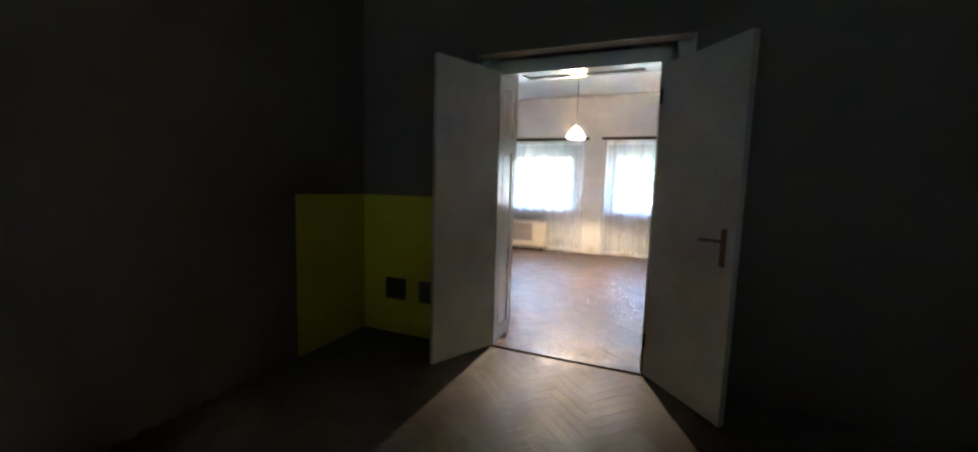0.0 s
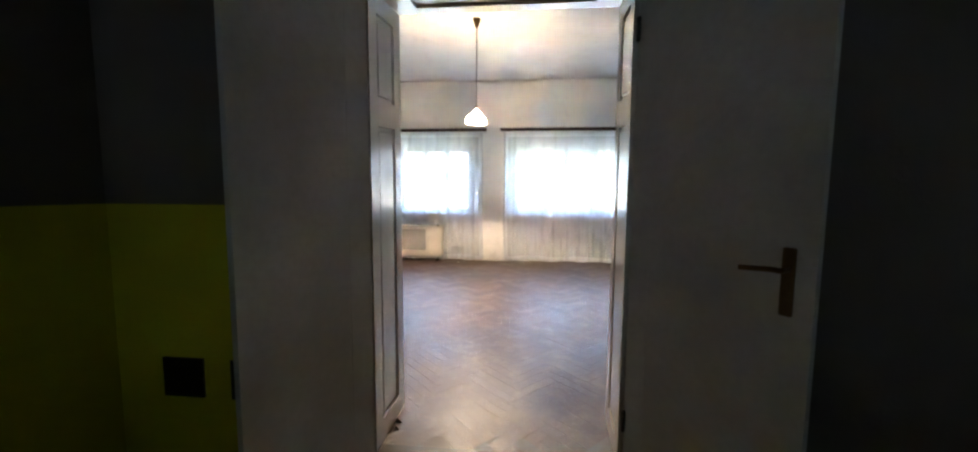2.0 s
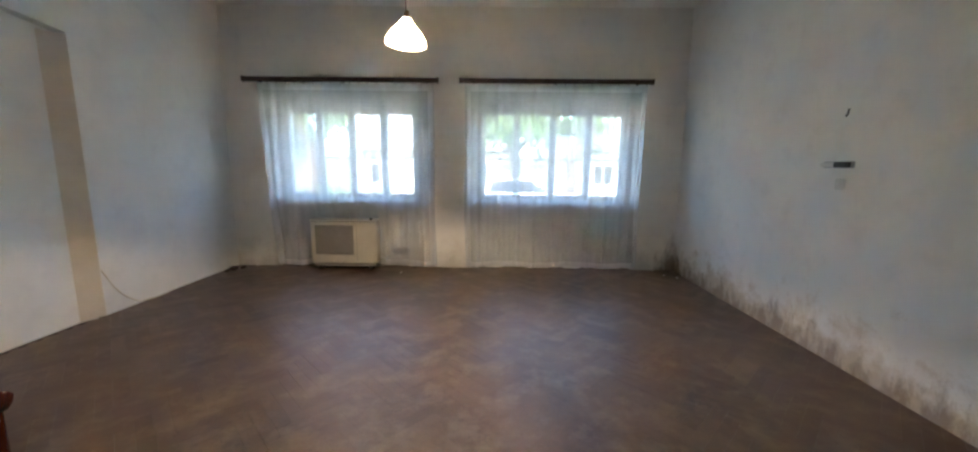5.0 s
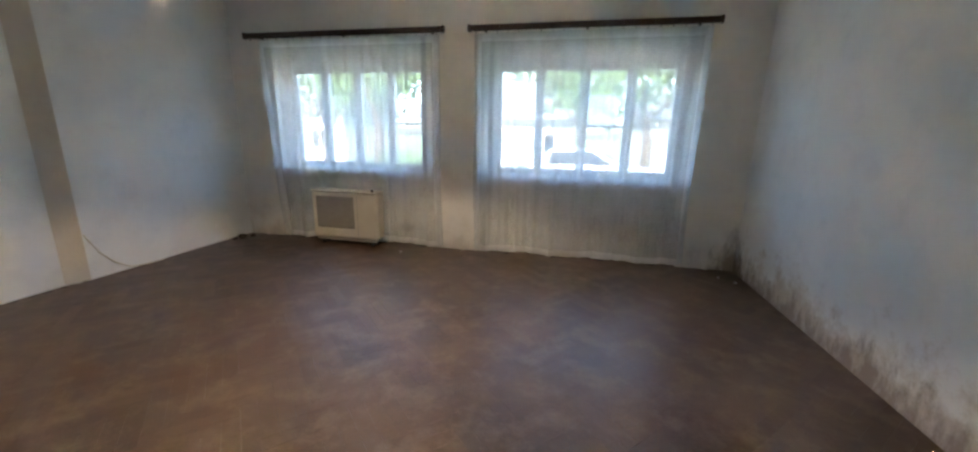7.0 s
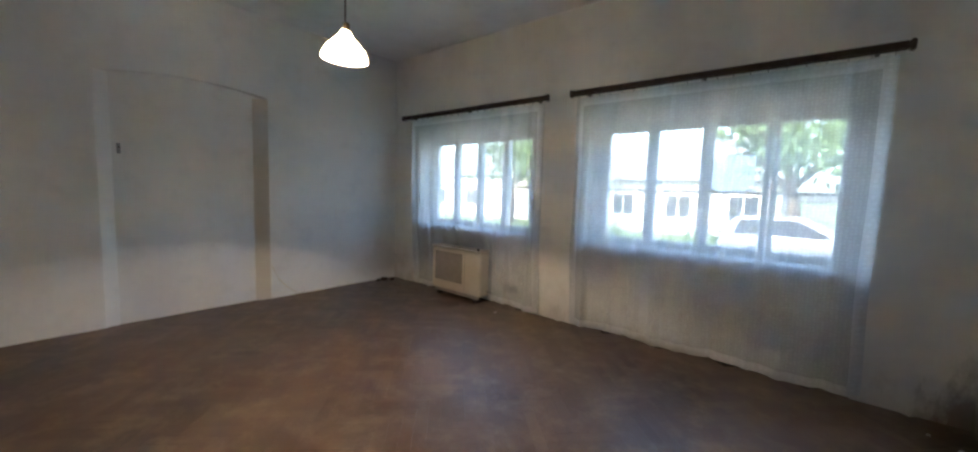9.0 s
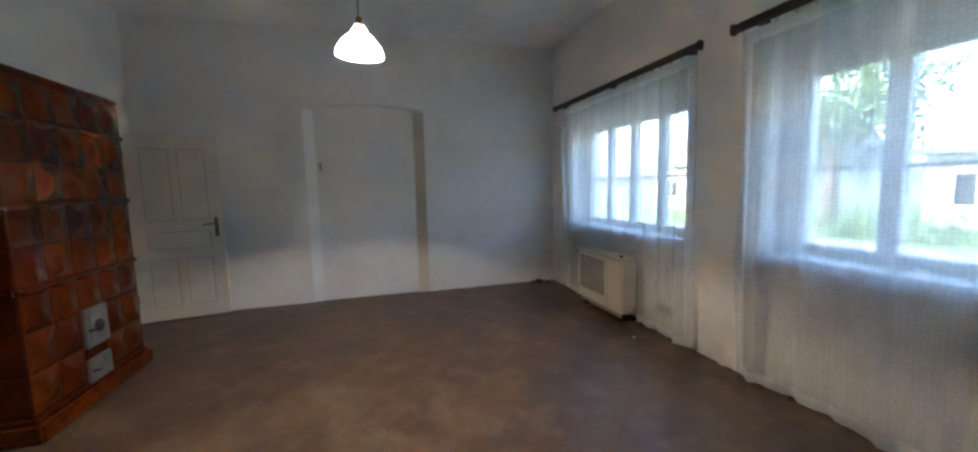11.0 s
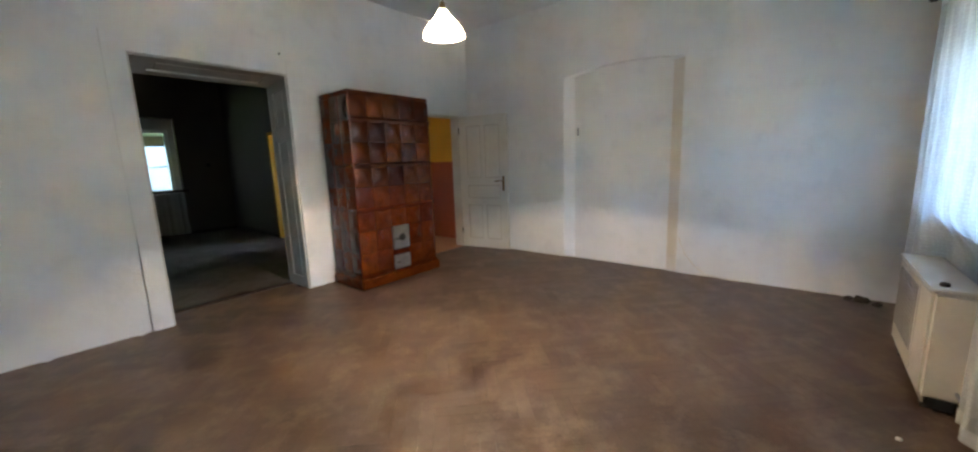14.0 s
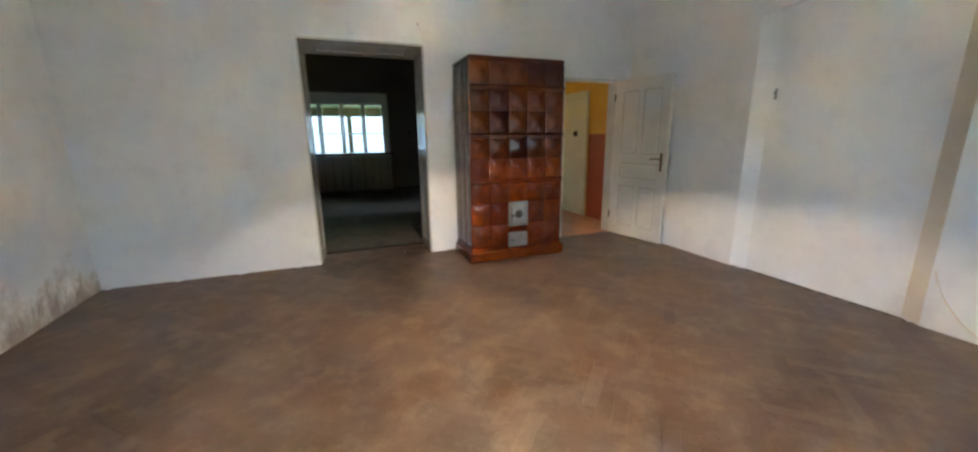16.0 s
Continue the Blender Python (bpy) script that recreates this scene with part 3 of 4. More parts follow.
# ---- tiled stove ----
def tile_mesh(wd, ht, swell=1.0):
    """One oven tile: a soft rim and a pillow-shaped middle, higher towards its top."""
    rings = ((0.0, 0.0), (0.0005, 0.010), (0.005, 0.0125), (0.022, 0.0135), (0.045, 0.0165), (0.068, 0.0215), (0.088, 0.0245))
    verts, faces = [], []
    for inset, out in rings:
        cr = min(0.05, inset * 0.8)
        a, b = max(wd / 2 - inset, 0.004), max(ht / 2 - inset, 0.004)
        cr = min(cr, a * 0.98, b * 0.98)
        for cx, cz, q in ((a - cr, b - cr, 0), (-a + cr, b - cr, 1), (-a + cr, -b + cr, 2), (a - cr, -b + cr, 3)):
            for k in range(3):
                ang = math.pi / 2 * (q + k / 2)
                z = cz + cr * math.sin(ang)
                verts.append((cx + cr * math.cos(ang), min(out, 0.0125) + max(0, out - 0.0125) * swell * (1 + 0.5 * z / ht), z))
    for r in range(len(rings) - 1):
        for i in range(12):
            j = (i + 1) % 12
            faces.append((r * 12 + i, r * 12 + j, r * 12 + 12 + j, r * 12 + 12 + i))
    last = (len(rings) - 1) * 12
    faces += [tuple(range(last, last + 12)), tuple(range(11, -1, -1))]
    bm = bmesh.new()
    vs = [bm.verts.new(v) for v in verts]
    for f in faces:
        bm.faces.new([vs[k] for k in f])
    return bm


def scalloped_strip(x0, x1, y, z, cols, out=0.028, high=0.04):
    """A dark moulding along the stove's front whose lower edge hangs in shallow scallops, one to each tile."""
    bm = bmesh.new()
    steps = cols * 12
    rows_ = []
    for i in range(steps + 1):
        x = x0 + (x1 - x0) * i / steps
        sag = 0.018 * abs(math.sin(math.pi * i / 12))
        rows_.append([bm.verts.new((x, yy, zz)) for yy, zz in ((y - 0.01, z + high / 2), (y + out * 0.6, z + high / 2), (y + out, z + high * 0.2), (y + out * 0.9, z - high * 0.2 - sag), (y + out * 0.5, z - high / 2 - sag), (y - 0.01, z - high / 2 - sag))])
    for a, b in zip(rows_, rows_[1:]):
        for k in range(6):
            bm.faces.new((a[k], b[k], b[(k + 1) % 6], a[(k + 1) % 6]))
    bm.faces.new(rows_[0])
    bm.faces.new(rows_[-1][::-1])
    return bm


def stove():
    x0, x1, y0, y1 = -2.09, -1.0, 0.0, 0.56
    zb, zt = 0.155, 2.135
    ob = thing("tiled_stove", pose((x0 + x1) / 2, y0, 0), "tall brown glazed tile stove with two iron doors", "stove")
    inv = Matrix.Translation(-ob.matrix_world.translation)

    def put(name, bm, mat_, parent=ob, label="", smooth=False):
        bmesh.ops.transform(bm, matrix=inv, verts=bm.verts[:])
        return part(name, bm, mat_, parent, label, smooth)

    body = put("body", boxes((x0 + 0.012, x1 - 0.012, y0, y1 - 0.012, 0.0, zt - 0.03)), M_MORTAR)
    put("plinth", soft_box(x0 - 0.03, x1 + 0.03, y0 + 0.0, y1 + 0.045, 0, 0.12, 0.016, 3), M_GLAZE, ob, "dark brown glazed plinth")
    put("plinth_moulding", soft_box(x0 - 0.010, x1 + 0.010, y0 + 0.0, y1 + 0.016, 0.112, zb, 0.014, 3), M_GLAZE)
    put("cornice", soft_box(x0 - 0.006, x1 + 0.006, y0 + 0.0, y1 + 0.008, zt - 0.05, zt, 0.016, 3), M_GLAZE)
    rows, cols, deep = 8, 5, 3
    hh = (zt - 0.05 - zb) / rows
    ww, wd = (x1 - x0) / cols, (y1 - y0) / deep
    front = mesh_of("tile", tile_mesh(ww - 0.0015, hh - 0.0015, 1.8), M_GLAZE, True)
    side = mesh_of("tile", tile_mesh(wd - 0.0015, hh - 0.0015, 0.25), M_GLAZE, True)
    for r in range(rows):
        z = zb + hh * (r + 0.5)
        for c in range(cols):
            if c == 2 and r in (0, 1):
                continue
            t = new("tile", front)
            t.parent = body
            t.matrix_world = pose(x0 + ww * (c + 0.5), y1 - 0.012, z)
            t.matrix_basis = inv @ pose(x0 + ww * (c + 0.5), y1 - 0.012, z)
        for c in range(deep):
            for x, turn in ((x1 - 0.012, -90), (x0 + 0.012, 90)):
                t = new("tile", side)
                t.parent = body
                t.matrix_basis = inv @ pose(x, y0 + wd * (c + 0.5), z, 0, 0, turn)
    for k in (3, 5, 7):
        put("moulding", scalloped_strip(x0 - 0.004, x1 + 0.004, y1 - 0.012, zb + hh * k, cols), M_GLAZE, body, "", True)
    cx = (x0 + x1) / 2
    put("door_surround", soft_box(cx - ww / 2 + 0.004, cx + ww / 2 - 0.004, y1 - 0.02, y1 + 0.002, zb + 0.004, zb + hh * 2 - 0.004, 0.01, 2), M_GLAZE)
    fire = put("fire_door", soft_box(cx - 0.115, cx + 0.115, y1 - 0.005, y1 + 0.022, 0.375, 0.645, 0.006, 2), M_IRON, ob, "worn silvery iron fire door")
    put("door_panel", soft_box(cx - 0.085, cx + 0.085, y1 + 0.02, y1 + 0.03, 0.41, 0.61, 0.006, 2), M_IRON, fire)
    rose = lathe([(0.045, 0), (0.042, 0.01), (0.018, 0.014)], 20)
    bmesh.ops.transform(rose, matrix=pose(cx, y1 + 0.028, 0.51, -90), verts=rose.verts[:])
    put("air_rosette", rose, M_DARKIRON, fire)
    put("door_latch", tube([(cx + 0.09, y1 + 0.022, 0.5), (cx + 0.09, y1 + 0.05, 0.5), (cx + 0.06, y1 + 0.055, 0.5)], 0.007), M_DARKIRON, fire)
    for z in (0.42, 0.6):
        put("hinge", tube([(cx - 0.118, y1 + 0.012, z - 0.02), (cx - 0.118, y1 + 0.012, z + 0.02)], 0.008), M_DARKIRON, fire)
    ash = put("ash_door", soft_box(cx - 0.115, cx + 0.115, y1 - 0.005, y1 + 0.018, 0.135, 0.30, 0.006, 2), M_IRON, ob, "small iron ash door")
    put("door_panel", soft_box(cx - 0.085, cx + 0.085, y1 + 0.016, y1 + 0.024, 0.16, 0.275, 0.005, 2), M_IRON, ash)
    put("door_latch", tube([(cx + 0.09, y1 + 0.016, 0.22), (cx + 0.09, y1 + 0.042, 0.22), (cx + 0.065, y1 + 0.045, 0.22)], 0.006), M_DARKIRON, ash)


stove()


# ---- doors ----
def door_leaf(name, hinge, free, height, layout, material, label, plate, category="door", bead_out=0.012, plain=False):
    """A panelled leaf from its hinge to its free edge; layout lists panels as (u0, u1, z0, z1) in fractions of the leaf."""
    d = Vector((free[0] - hinge[0], free[1] - hinge[1], 0))
    wd, ang = d.length, math.degrees(math.atan2(d.y, d.x))
    ob = thing(name, pose(hinge[0], hinge[1], 0, 0, 0, ang), label, category)
    tagged(ob, kind="structure")
    th, z0 = 0.04, 0.012
    us = sorted({0.0, 1.0, *[p[0] for p in layout], *[p[1] for p in layout]})
    zs = sorted({0.0, 1.0, *[p[2] for p in layout], *[p[3] for p in layout]})
    frame_bm = bmesh.new()
    for i in range(len(us) - 1):
        for j in range(len(zs) - 1):
            uc, zc = (us[i] + us[i + 1]) / 2, (zs[j] + zs[j + 1]) / 2
            if any(p[0] < uc < p[1] and p[2] < zc < p[3] for p in layout):
                continue
            box(frame_bm, us[i] * wd, us[i + 1] * wd, -th / 2, th / 2, z0 + zs[j] * height, z0 + zs[j + 1] * height)
    bmesh.ops.remove_doubles(frame_bm, verts=frame_bm.verts[:], dist=0.0005)
    leaf = part("stiles_and_rails", frame_bm, material, ob)
    for u0, u1, a, b in layout:
        x0, x1, za, zb = u0 * wd, u1 * wd, z0 + a * height, z0 + b * height
        part("door_panel", boxes((x0 - 0.004, x1 + 0.004, -0.019 + (not plain) * 0.017, 0.019 - (not plain) * 0.017, za - 0.004, zb + 0.004)), material, ob)
        for s in (-1, 1) if not plain else ():
            part("raised_field", soft_box(x0 + 0.035, x1 - 0.035, min(s * 0.001, s * 0.006), max(s * 0.001, s * 0.006), za + 0.035, zb - 0.035, 0.004, 1), material, ob)
            # Beads of recessed panels get a darker colour standing for the shade there.
            bead = bmesh.new()
            for q in ((x0, x1, za, za + 0.014), (x0, x1, zb - 0.014, zb), (x0, x0 + 0.014, za + 0.014, zb - 0.014), (x1 - 0.014, x1, za + 0.014, zb - 0.014)):
                box(bead, q[0], q[1], min(s * 0.002, s * bead_out), max(s * 0.002, s * bead_out), q[2], q[3])
            part("panel_bead", bead, M_BEAD_SHADE if bead_out < 0.015 else material, ob)
    if plate:
        u, zc, mat_ = plate
        for s in (-1, 1):
            pl = part("handle_plate", soft_box(u - 0.019, u + 0.019, min(s * th / 2, s * (th / 2 + 0.006)), max(s * th / 2, s * (th / 2 + 0.006)), zc - 0.15, zc + 0.07, 0.004, 1), mat_, ob)
            part("lever", tube([(u, s * th / 2, zc), (u, s * (th / 2 + 0.05), zc), (u - 0.03, s * (th / 2 + 0.058), zc + 0.002), (u - 0.12, s * (th / 2 + 0.055), zc - 0.006)], 0.009), mat_, pl)
    for z in (0.22, height - 0.25):
        part("hinge", tube([(0, -th / 2 - 0.004, z), (0, -th / 2 - 0.004, z + 0.1)], 0.009), M_DARKIRON, ob)
    return ob


FIVE = [(0.15, 0.46, 0.54, 0.93), (0.54, 0.85, 0.54, 0.93), (0.15, 0.85, 0.385, 0.485), (0.15, 0.46, 0.07, 0.335), (0.54, 0.85, 0.07, 0.335)]
door_leaf("door_1", (SD0 + 0.015, -0.02), (-3.40, 0.79), 2.025, FIVE, M_DOORWHITE, "white panelled wooden door standing open into the room", (0.755, 1.06, M_BRASS))
door_leaf("door_2", (-0.69, -0.495), (-0.955, -1.03), 2.25, [(0.2, 0.8, 0.07, 0.94)], M_DOORGREY, "narrow grimy white double-door leaf standing open", None, "door", 0.0195, True)
door_leaf("door_3", (0.535, -0.495), (0.945, -1.01), 2.20, [(0.14, 0.86, 0.07, 0.94)], M_DOORGREY, "grimy white double-door leaf standing open with lever handle", (0.588, 1.08, M_BRASS), "door", 0.0195, True)
door_leaf("door_4", (XH + 0.045, -1.94), (XH + 0.045, -1.12), 2.04, [(0.12, 0.88, 0.06, 0.95)], M_PALE, "pale greenish-white closed door in the hall", None)
lk = thing("door_lock_box", pose(XH + 0.065, -1.40, 1.38), "small black square rim lock on the pale hall door", "lock")
part("case", soft_box(0, 0.03, -0.04, 0.04, -0.045, 0.045, 0.006, 2), M_BLACK, lk)
part("knob", tube([(0.03, 0, 0), (0.06, 0, 0)], 0.016, 12), M_BLACK, lk)


def lining(name, x0, x1, h, y0, y1, material, label, panels=True, casing_room=0.0, casing_back=0.085, splay=None):
    """A boarded door lining through the wall, with sunk panels on its jambs, and casings on the faces."""
    ob = thing(name, pose((x0 + x1) / 2, (y0 + y1) / 2, 0), label, "door frame")
    tagged(ob, kind="structure")
    inv = Matrix.Translation(-ob.matrix_world.translation)
    t = 0.028

    def put(nm, bm, mat_=None):
        if splay:
            # the opening widens and rises from the back face to the room face
            for v in bm.verts:
                f = max(0.0, min(1.0, (v.co.y - y0) / (y1 - y0)))
                left, right, high = (p + (q - p) * f for p, q in splay)
                v.co.x = left + (v.co.x - x0) * (right - left) / (x1 - x0)
                v.co.z *= high / h
        bmesh.ops.transform(bm, matrix=inv, verts=bm.verts[:])
        return part(nm, bm, mat_ or material, ob)

    for s, x in ((1, x0), (-1, x1)):
        xa, xb = sorted((x - s * (0.07 if splay else 0.0), x + s * t))
        if panels:
            ym0, ym1 = y0 + 0.10, y1 - 0.10
            top = h + 0.12 if splay else h
            zs = (0.12, 1.65, 1.78, h - 0.12)
            bm = boxes((xa, xb, y0, ym0, 0, top), (xa, xb, ym1, y1, 0, top), (xa, xb, ym0, ym1, 0, zs[0]), (xa, xb, ym0, ym1, zs[1], zs[2]), (xa, xb, ym0, ym1, zs[3], top))
            put("jamb", bm)
            for a, b in ((zs[0], zs[1]), (zs[2], zs[3])):
                put("jamb_panel", boxes((min(x, x + s * 0.012), max(x, x + s * 0.012), ym0, ym1, a, b)))
                put("raised_field", soft_box(min(x + s * 0.01, x + s * 0.023), max(x + s * 0.01, x + s * 0.023), ym0 + 0.022, ym1 - 0.022, a + 0.022, b - 0.022, 0.004, 1))
        else:
            put("jamb", boxes((xa, xb, y0, y1, 0, h)))
    if panels:
        xa, xb, ya, yb = x0 + 0.16, x1 - 0.16, y0 + 0.10, y1 - 0.10
        put("head", boxes((x0 + t, xa, y0, y1, h - t, h + 0.12), (xb, x1 - t, y0, y1, h - t, h + 0.12), (xa, xb, y0, ya, h - t, h + 0.12), (xa, xb, yb, y1, h - t, h + 0.12)))
        put("head_panel", boxes((xa, xb, ya, yb, h - 0.012, h + 0.10)))
        put("raised_field", soft_box(xa + 0.05, xb - 0.05, ya + 0.05, yb - 0.05, h - 0.019, h - 0.010, 0.004, 1))
    else:
        put("head", boxes((x0 + t, x1 - t, y0, y1, h - t, h)))
    for cw, ya, yb, cm in ((casing_room, y1 + 0.001, y1 + 0.022, M_WALL), (casing_back, y0 - 0.024, y0 - 0.001, material)):
        if cw:
            put("casing", soft_box(x0 - cw, x0 + 0.012, ya, yb, 0, h + cw, 0.004, 2), cm)
            put("casing", soft_box(x1 - 0.012, x1 + cw, ya, yb, 0, h + cw, 0.004, 2), cm)
            put("head_casing", soft_box(x0 + 0.012, x1 - 0.012, ya, yb, h - 0.012, h + cw, 0.004, 2), cm)
    return ob


lining("door_frame_1", DD0, DD1, DDH, YL, YB, M_LINING, "white boarded double door lining with sunk panels", True, 0.13, 0.0, ((DD0, DD0), (0.53, DD1), (2.27, 2.33)))
lining("door_frame_2", SD0, SD1, SDH, YS, YB, M_DOORGREY, "plain white single door lining", False, 0.0, 0.06)
structure("threshold_1", soft_box(DD0 + 0.03, DD1 - 0.03, YL - 0.03, YL + 0.06, -0.01, 0.012, 0.005, 1), M_ROD, "dark worn wooden threshold board", "threshold")
structure("threshold_2", soft_box(SD0 + 0.03, SD1 - 0.03, YS, YB, -0.02, 0.010, 0.004, 1), M_HALLFLOOR, "reddish wooden threshold board", "threshold")
fr = thing("door_frame_3", pose(XP - 0.07, (HD0 + HD1) / 2, 0), "brown wooden frame of the hall doorway", "door frame")
tagged(fr, kind="structure")
for ya, yb in ((HD0, HD0 + 0.05), (HD1 - 0.05, HD1)):
    part("jamb", boxes((-0.085, 0.085, ya - (HD0 + HD1) / 2, yb - (HD0 + HD1) / 2, 0, HDH - 0.05)), M_OCHRE, fr)
part("head", boxes((-0.085, 0.085, (HD0 - HD1) / 2, (HD1 - HD0) / 2, HDH - 0.05, HDH)), M_OCHRE, fr)


# ---- pendant lamp ----
def pendant():
    c = BULB
    rim = 2.125
    ob = thing("pendant_lamp", pose(c[0], c[1], H), "lit white opal glass pendant lamp on a long cord", "lamp")
    inv = Matrix.Translation((-c[0], -c[1], -H))

    def put(name, bm, mat_, label="", smooth=True, tilt=False, parent=ob):
        m = inv
        if tilt:
            m = inv @ Matrix.Translation(c) @ pose(0, 0, 0, -1.5, 2.5, 0) @ Matrix.Translation(-Vector(c))
        bmesh.ops.transform(bm, matrix=m, verts=bm.verts[:])
        return part(name, bm, mat_, parent, label, smooth)

    R = 0.128
    out = [(0.028, 0.158), (0.033, 0.142), (0.044, 0.122), (0.072, 0.096), (0.101, 0.064), (0.120, 0.034), (R, 0.010), (R, 0.0)]
    ins = [(R - 0.004, 0.0), (R - 0.005, 0.010), (0.115, 0.034), (0.096, 0.062), (0.068, 0.093), (0.040, 0.118), (0.029, 0.138), (0.024, 0.158)]
    bm = bmesh.new()
    segs, rings = 40, []
    for r, z in out + ins:
        rings.append([bm.verts.new((c[0] + r * math.cos(2 * math.pi * i / segs), c[1] + r * math.sin(2 * math.pi * i / segs), rim + z)) for i in range(segs)])
    rings.append(rings[0])
    for a, b in zip(rings, rings[1:]):
        for i in range(segs):
            bm.faces.new((a[i], a[(i + 1) % segs], b[(i + 1) % segs], b[i]))
    put("shade", bm, M_OPAL, "white opal glass shade", True, True)
    put("lamp_holder", lathe([(0.010, 0.205), (0.018, 0.198), (0.022, 0.165), (0.022, 0.12), (0.016, 0.11)], 20, (c[0], c[1], rim)), M_BRASS, "", True, True)
    put("cord", tube([(c[0], c[1], 2.31), (c[0] + 0.002, c[1], 2.8), (c[0], c[1], H - 0.06)], 0.0045), M_CORD)
    put("ceiling_rose", lathe([(0.008, H - 0.11), (0.02, H - 0.085), (0.03, H - 0.05), (0.045, H - 0.012), (0.045, H)], 24, (c[0], c[1], 0)), M_BRASS)


pendant()


# ---- small fixtures ----
def wall_fitting():
    ob = thing("wall_lamp_bracket", pose(XR, 2.625, 1.405), "grey and black strip wall light fitting on the plaster", "wall light")
    part("back_plate", soft_box(-0.03, 0.002, -0.115, 0.115, -0.022, 0.022, 0.006, 2), M_GREYMETAL, ob)
    part("tube_cover", soft_box(-0.06, -0.028, -0.01, 0.11, -0.016, 0.016, 0.008, 2), M_WHITEPLASTIC, ob)
    part("end_block", soft_box(-0.066, -0.026, -0.115, -0.012, -0.02, 0.02, 0.006, 2), M_BLACK, ob)
    s = thing("wall_socket", pose(XR, 2.60, 1.27), "small white plastic wall switch below the strip light", "socket")
    part("plate", soft_box(-0.014, 0.002, -0.04, 0.04, -0.04, 0.04, 0.006, 2), M_WHITEPLASTIC, s)
    part("rocker", soft_box(-0.02, -0.012, -0.018, 0.018, -0.026, 0.026, 0.004, 1), M_WHITEPLASTIC, s)
    h = thing("wall_hook", pose(XR, 2.61, 1.765), "small dark iron hook in the plaster", "hook")
    part("shank", tube([(0.005, 0, 0.02), (-0.01, 0, 0.018), (-0.014, 0, -0.02), (-0.02, 0, -0.03), (-0.026, 0, -0.02)], 0.006), M_DARKIRON, h)


wall_fitting()
sw = thing("niche_hook", pose(NX, 1.84, 1.70), "small dark latch keep in the niche", "latch")
part("plate", soft_box(-0.002, 0.012, -0.014, 0.014, -0.05, 0.05, 0.004, 1), M_GREYMETAL, sw)
part("pin", tube([(0.01, 0, 0.01), (0.03, 0, 0.01)], 0.006), M_DARKIRON, sw)
cb = thing("loose_cable", pose(XL, 3.15, 0.4), "thin cream cable hanging slack from the wall to the floor", "cable")
part("wire", tube([(-0.003, 0.0, 0.02), (0.01, 0.02, -0.04), (0.016, 0.08, -0.17), (0.02, 0.18, -0.29), (0.025, 0.30, -0.375), (0.03, 0.46, -0.393), (0.04, 0.62, -0.393)], 0.005), M_CREAM, cb)
for bx, bw in ((-1.575, 0.104), (-1.235, 0.095)):
    e = thing("wall_box", pose(bx, YD - 0.004, 0.414), "black recessed electrical box cover on the yellow wall", "wall box", "black boxes")
    part("frame", boxes((-bw, bw, -0.012, 0.002, 0.08, 0.096), (-bw, bw, -0.012, 0.002, -0.096, -0.08), (-bw, -bw + 0.014, -0.012, 0.002, -0.08, 0.08), (bw - 0.014, bw, -0.012, 0.002, -0.08, 0.08)), M_BLACK, e)
    part("cover", boxes((-bw + 0.014, bw - 0.014, -0.007, 0.002, -0.08, 0.08)), M_BLACK, e)
for vx, vz in ((1.36, 0.255), (-1.27, 0.2)):
    e = thing("air_vent", pose(vx, YW + 0.10, vz), "small dirty grey air grille low in the wall", "vent", "air grilles")
    part("vent_frame", soft_box(-0.11, 0.11, -0.008, 0.002, -0.04, 0.04, 0.003, 1), M_GRILLE, e)
    for i in range(5):
        part("slat", boxes((-0.095, 0.095, -0.011, -0.006, -0.03 + i * 0.014, -0.024 + i * 0.014)), M_DARKIRON, e)
rng = random.Random(5)
for i, (px, py, s) in enumerate(((-3.36, 4.70, 0.05), (-3.30, 4.80, 0.035), (-3.40, 4.62, 0.03), (2.33, 4.60, 0.014), (2.22, 4.72, 0.011), (-1.18, 4.68, 0.012))):
    bm = bmesh.new()
    bmesh.ops.create_icosphere(bm, subdivisions=2, radius=s)
    for v in bm.verts:
        v.co *= 1 + 0.5 * noise.noise(v.co * 30 + Vector((i, 0, 0)))
        v.co.z = max(0, v.co.z * 0.7 + s * 0.45)
    d = thing("plaster_crumb", pose(px, py, 0.0), "lump of fallen plaster debris on the floor", "debris", "fallen plaster")
    part("lump", bm, M_SUBFLOOR if i < 3 else M_WALL, d)
n2 = thing("wall_nail", pose(-0.64, YB, 2.51), "small nail in the white plaster above the doorway", "nail")
part("nail", tube([(0, -0.005, 0), (0, 0.03, 0.006)], 0.005), M_DARKIRON, n2)
fs = thing("light_switch", pose(-1.52, YF, 1.48), "small black rotary light switch on the far wall", "switch")
part("base", soft_box(-0.04, 0.04, -0.002, 0.02, -0.04, 0.04, 0.01, 2), M_BLACK, fs)
part("toggle", tube([(0, 0.018, 0), (0, 0.04, 0)], 0.012, 10), M_BLACK, fs)
bm = bmesh.new()
bmesh.ops.create_icosphere(bm, subdivisions=3, radius=0.2)
for v in bm.verts:
    v.co *= 1 + 0.22 * noise.noise(v.co * 7) + 0.08 * noise.noise(v.co * 22)
    v.co = Vector((v.co.x * 0.8, v.co.y * 1.1, max(0, v.co.z * 1.15 + 0.19)))
bg = thing("white_sack", pose(-2.36, -3.86, 0), "crumpled white plastic sack standing on the hall floor", "sack")
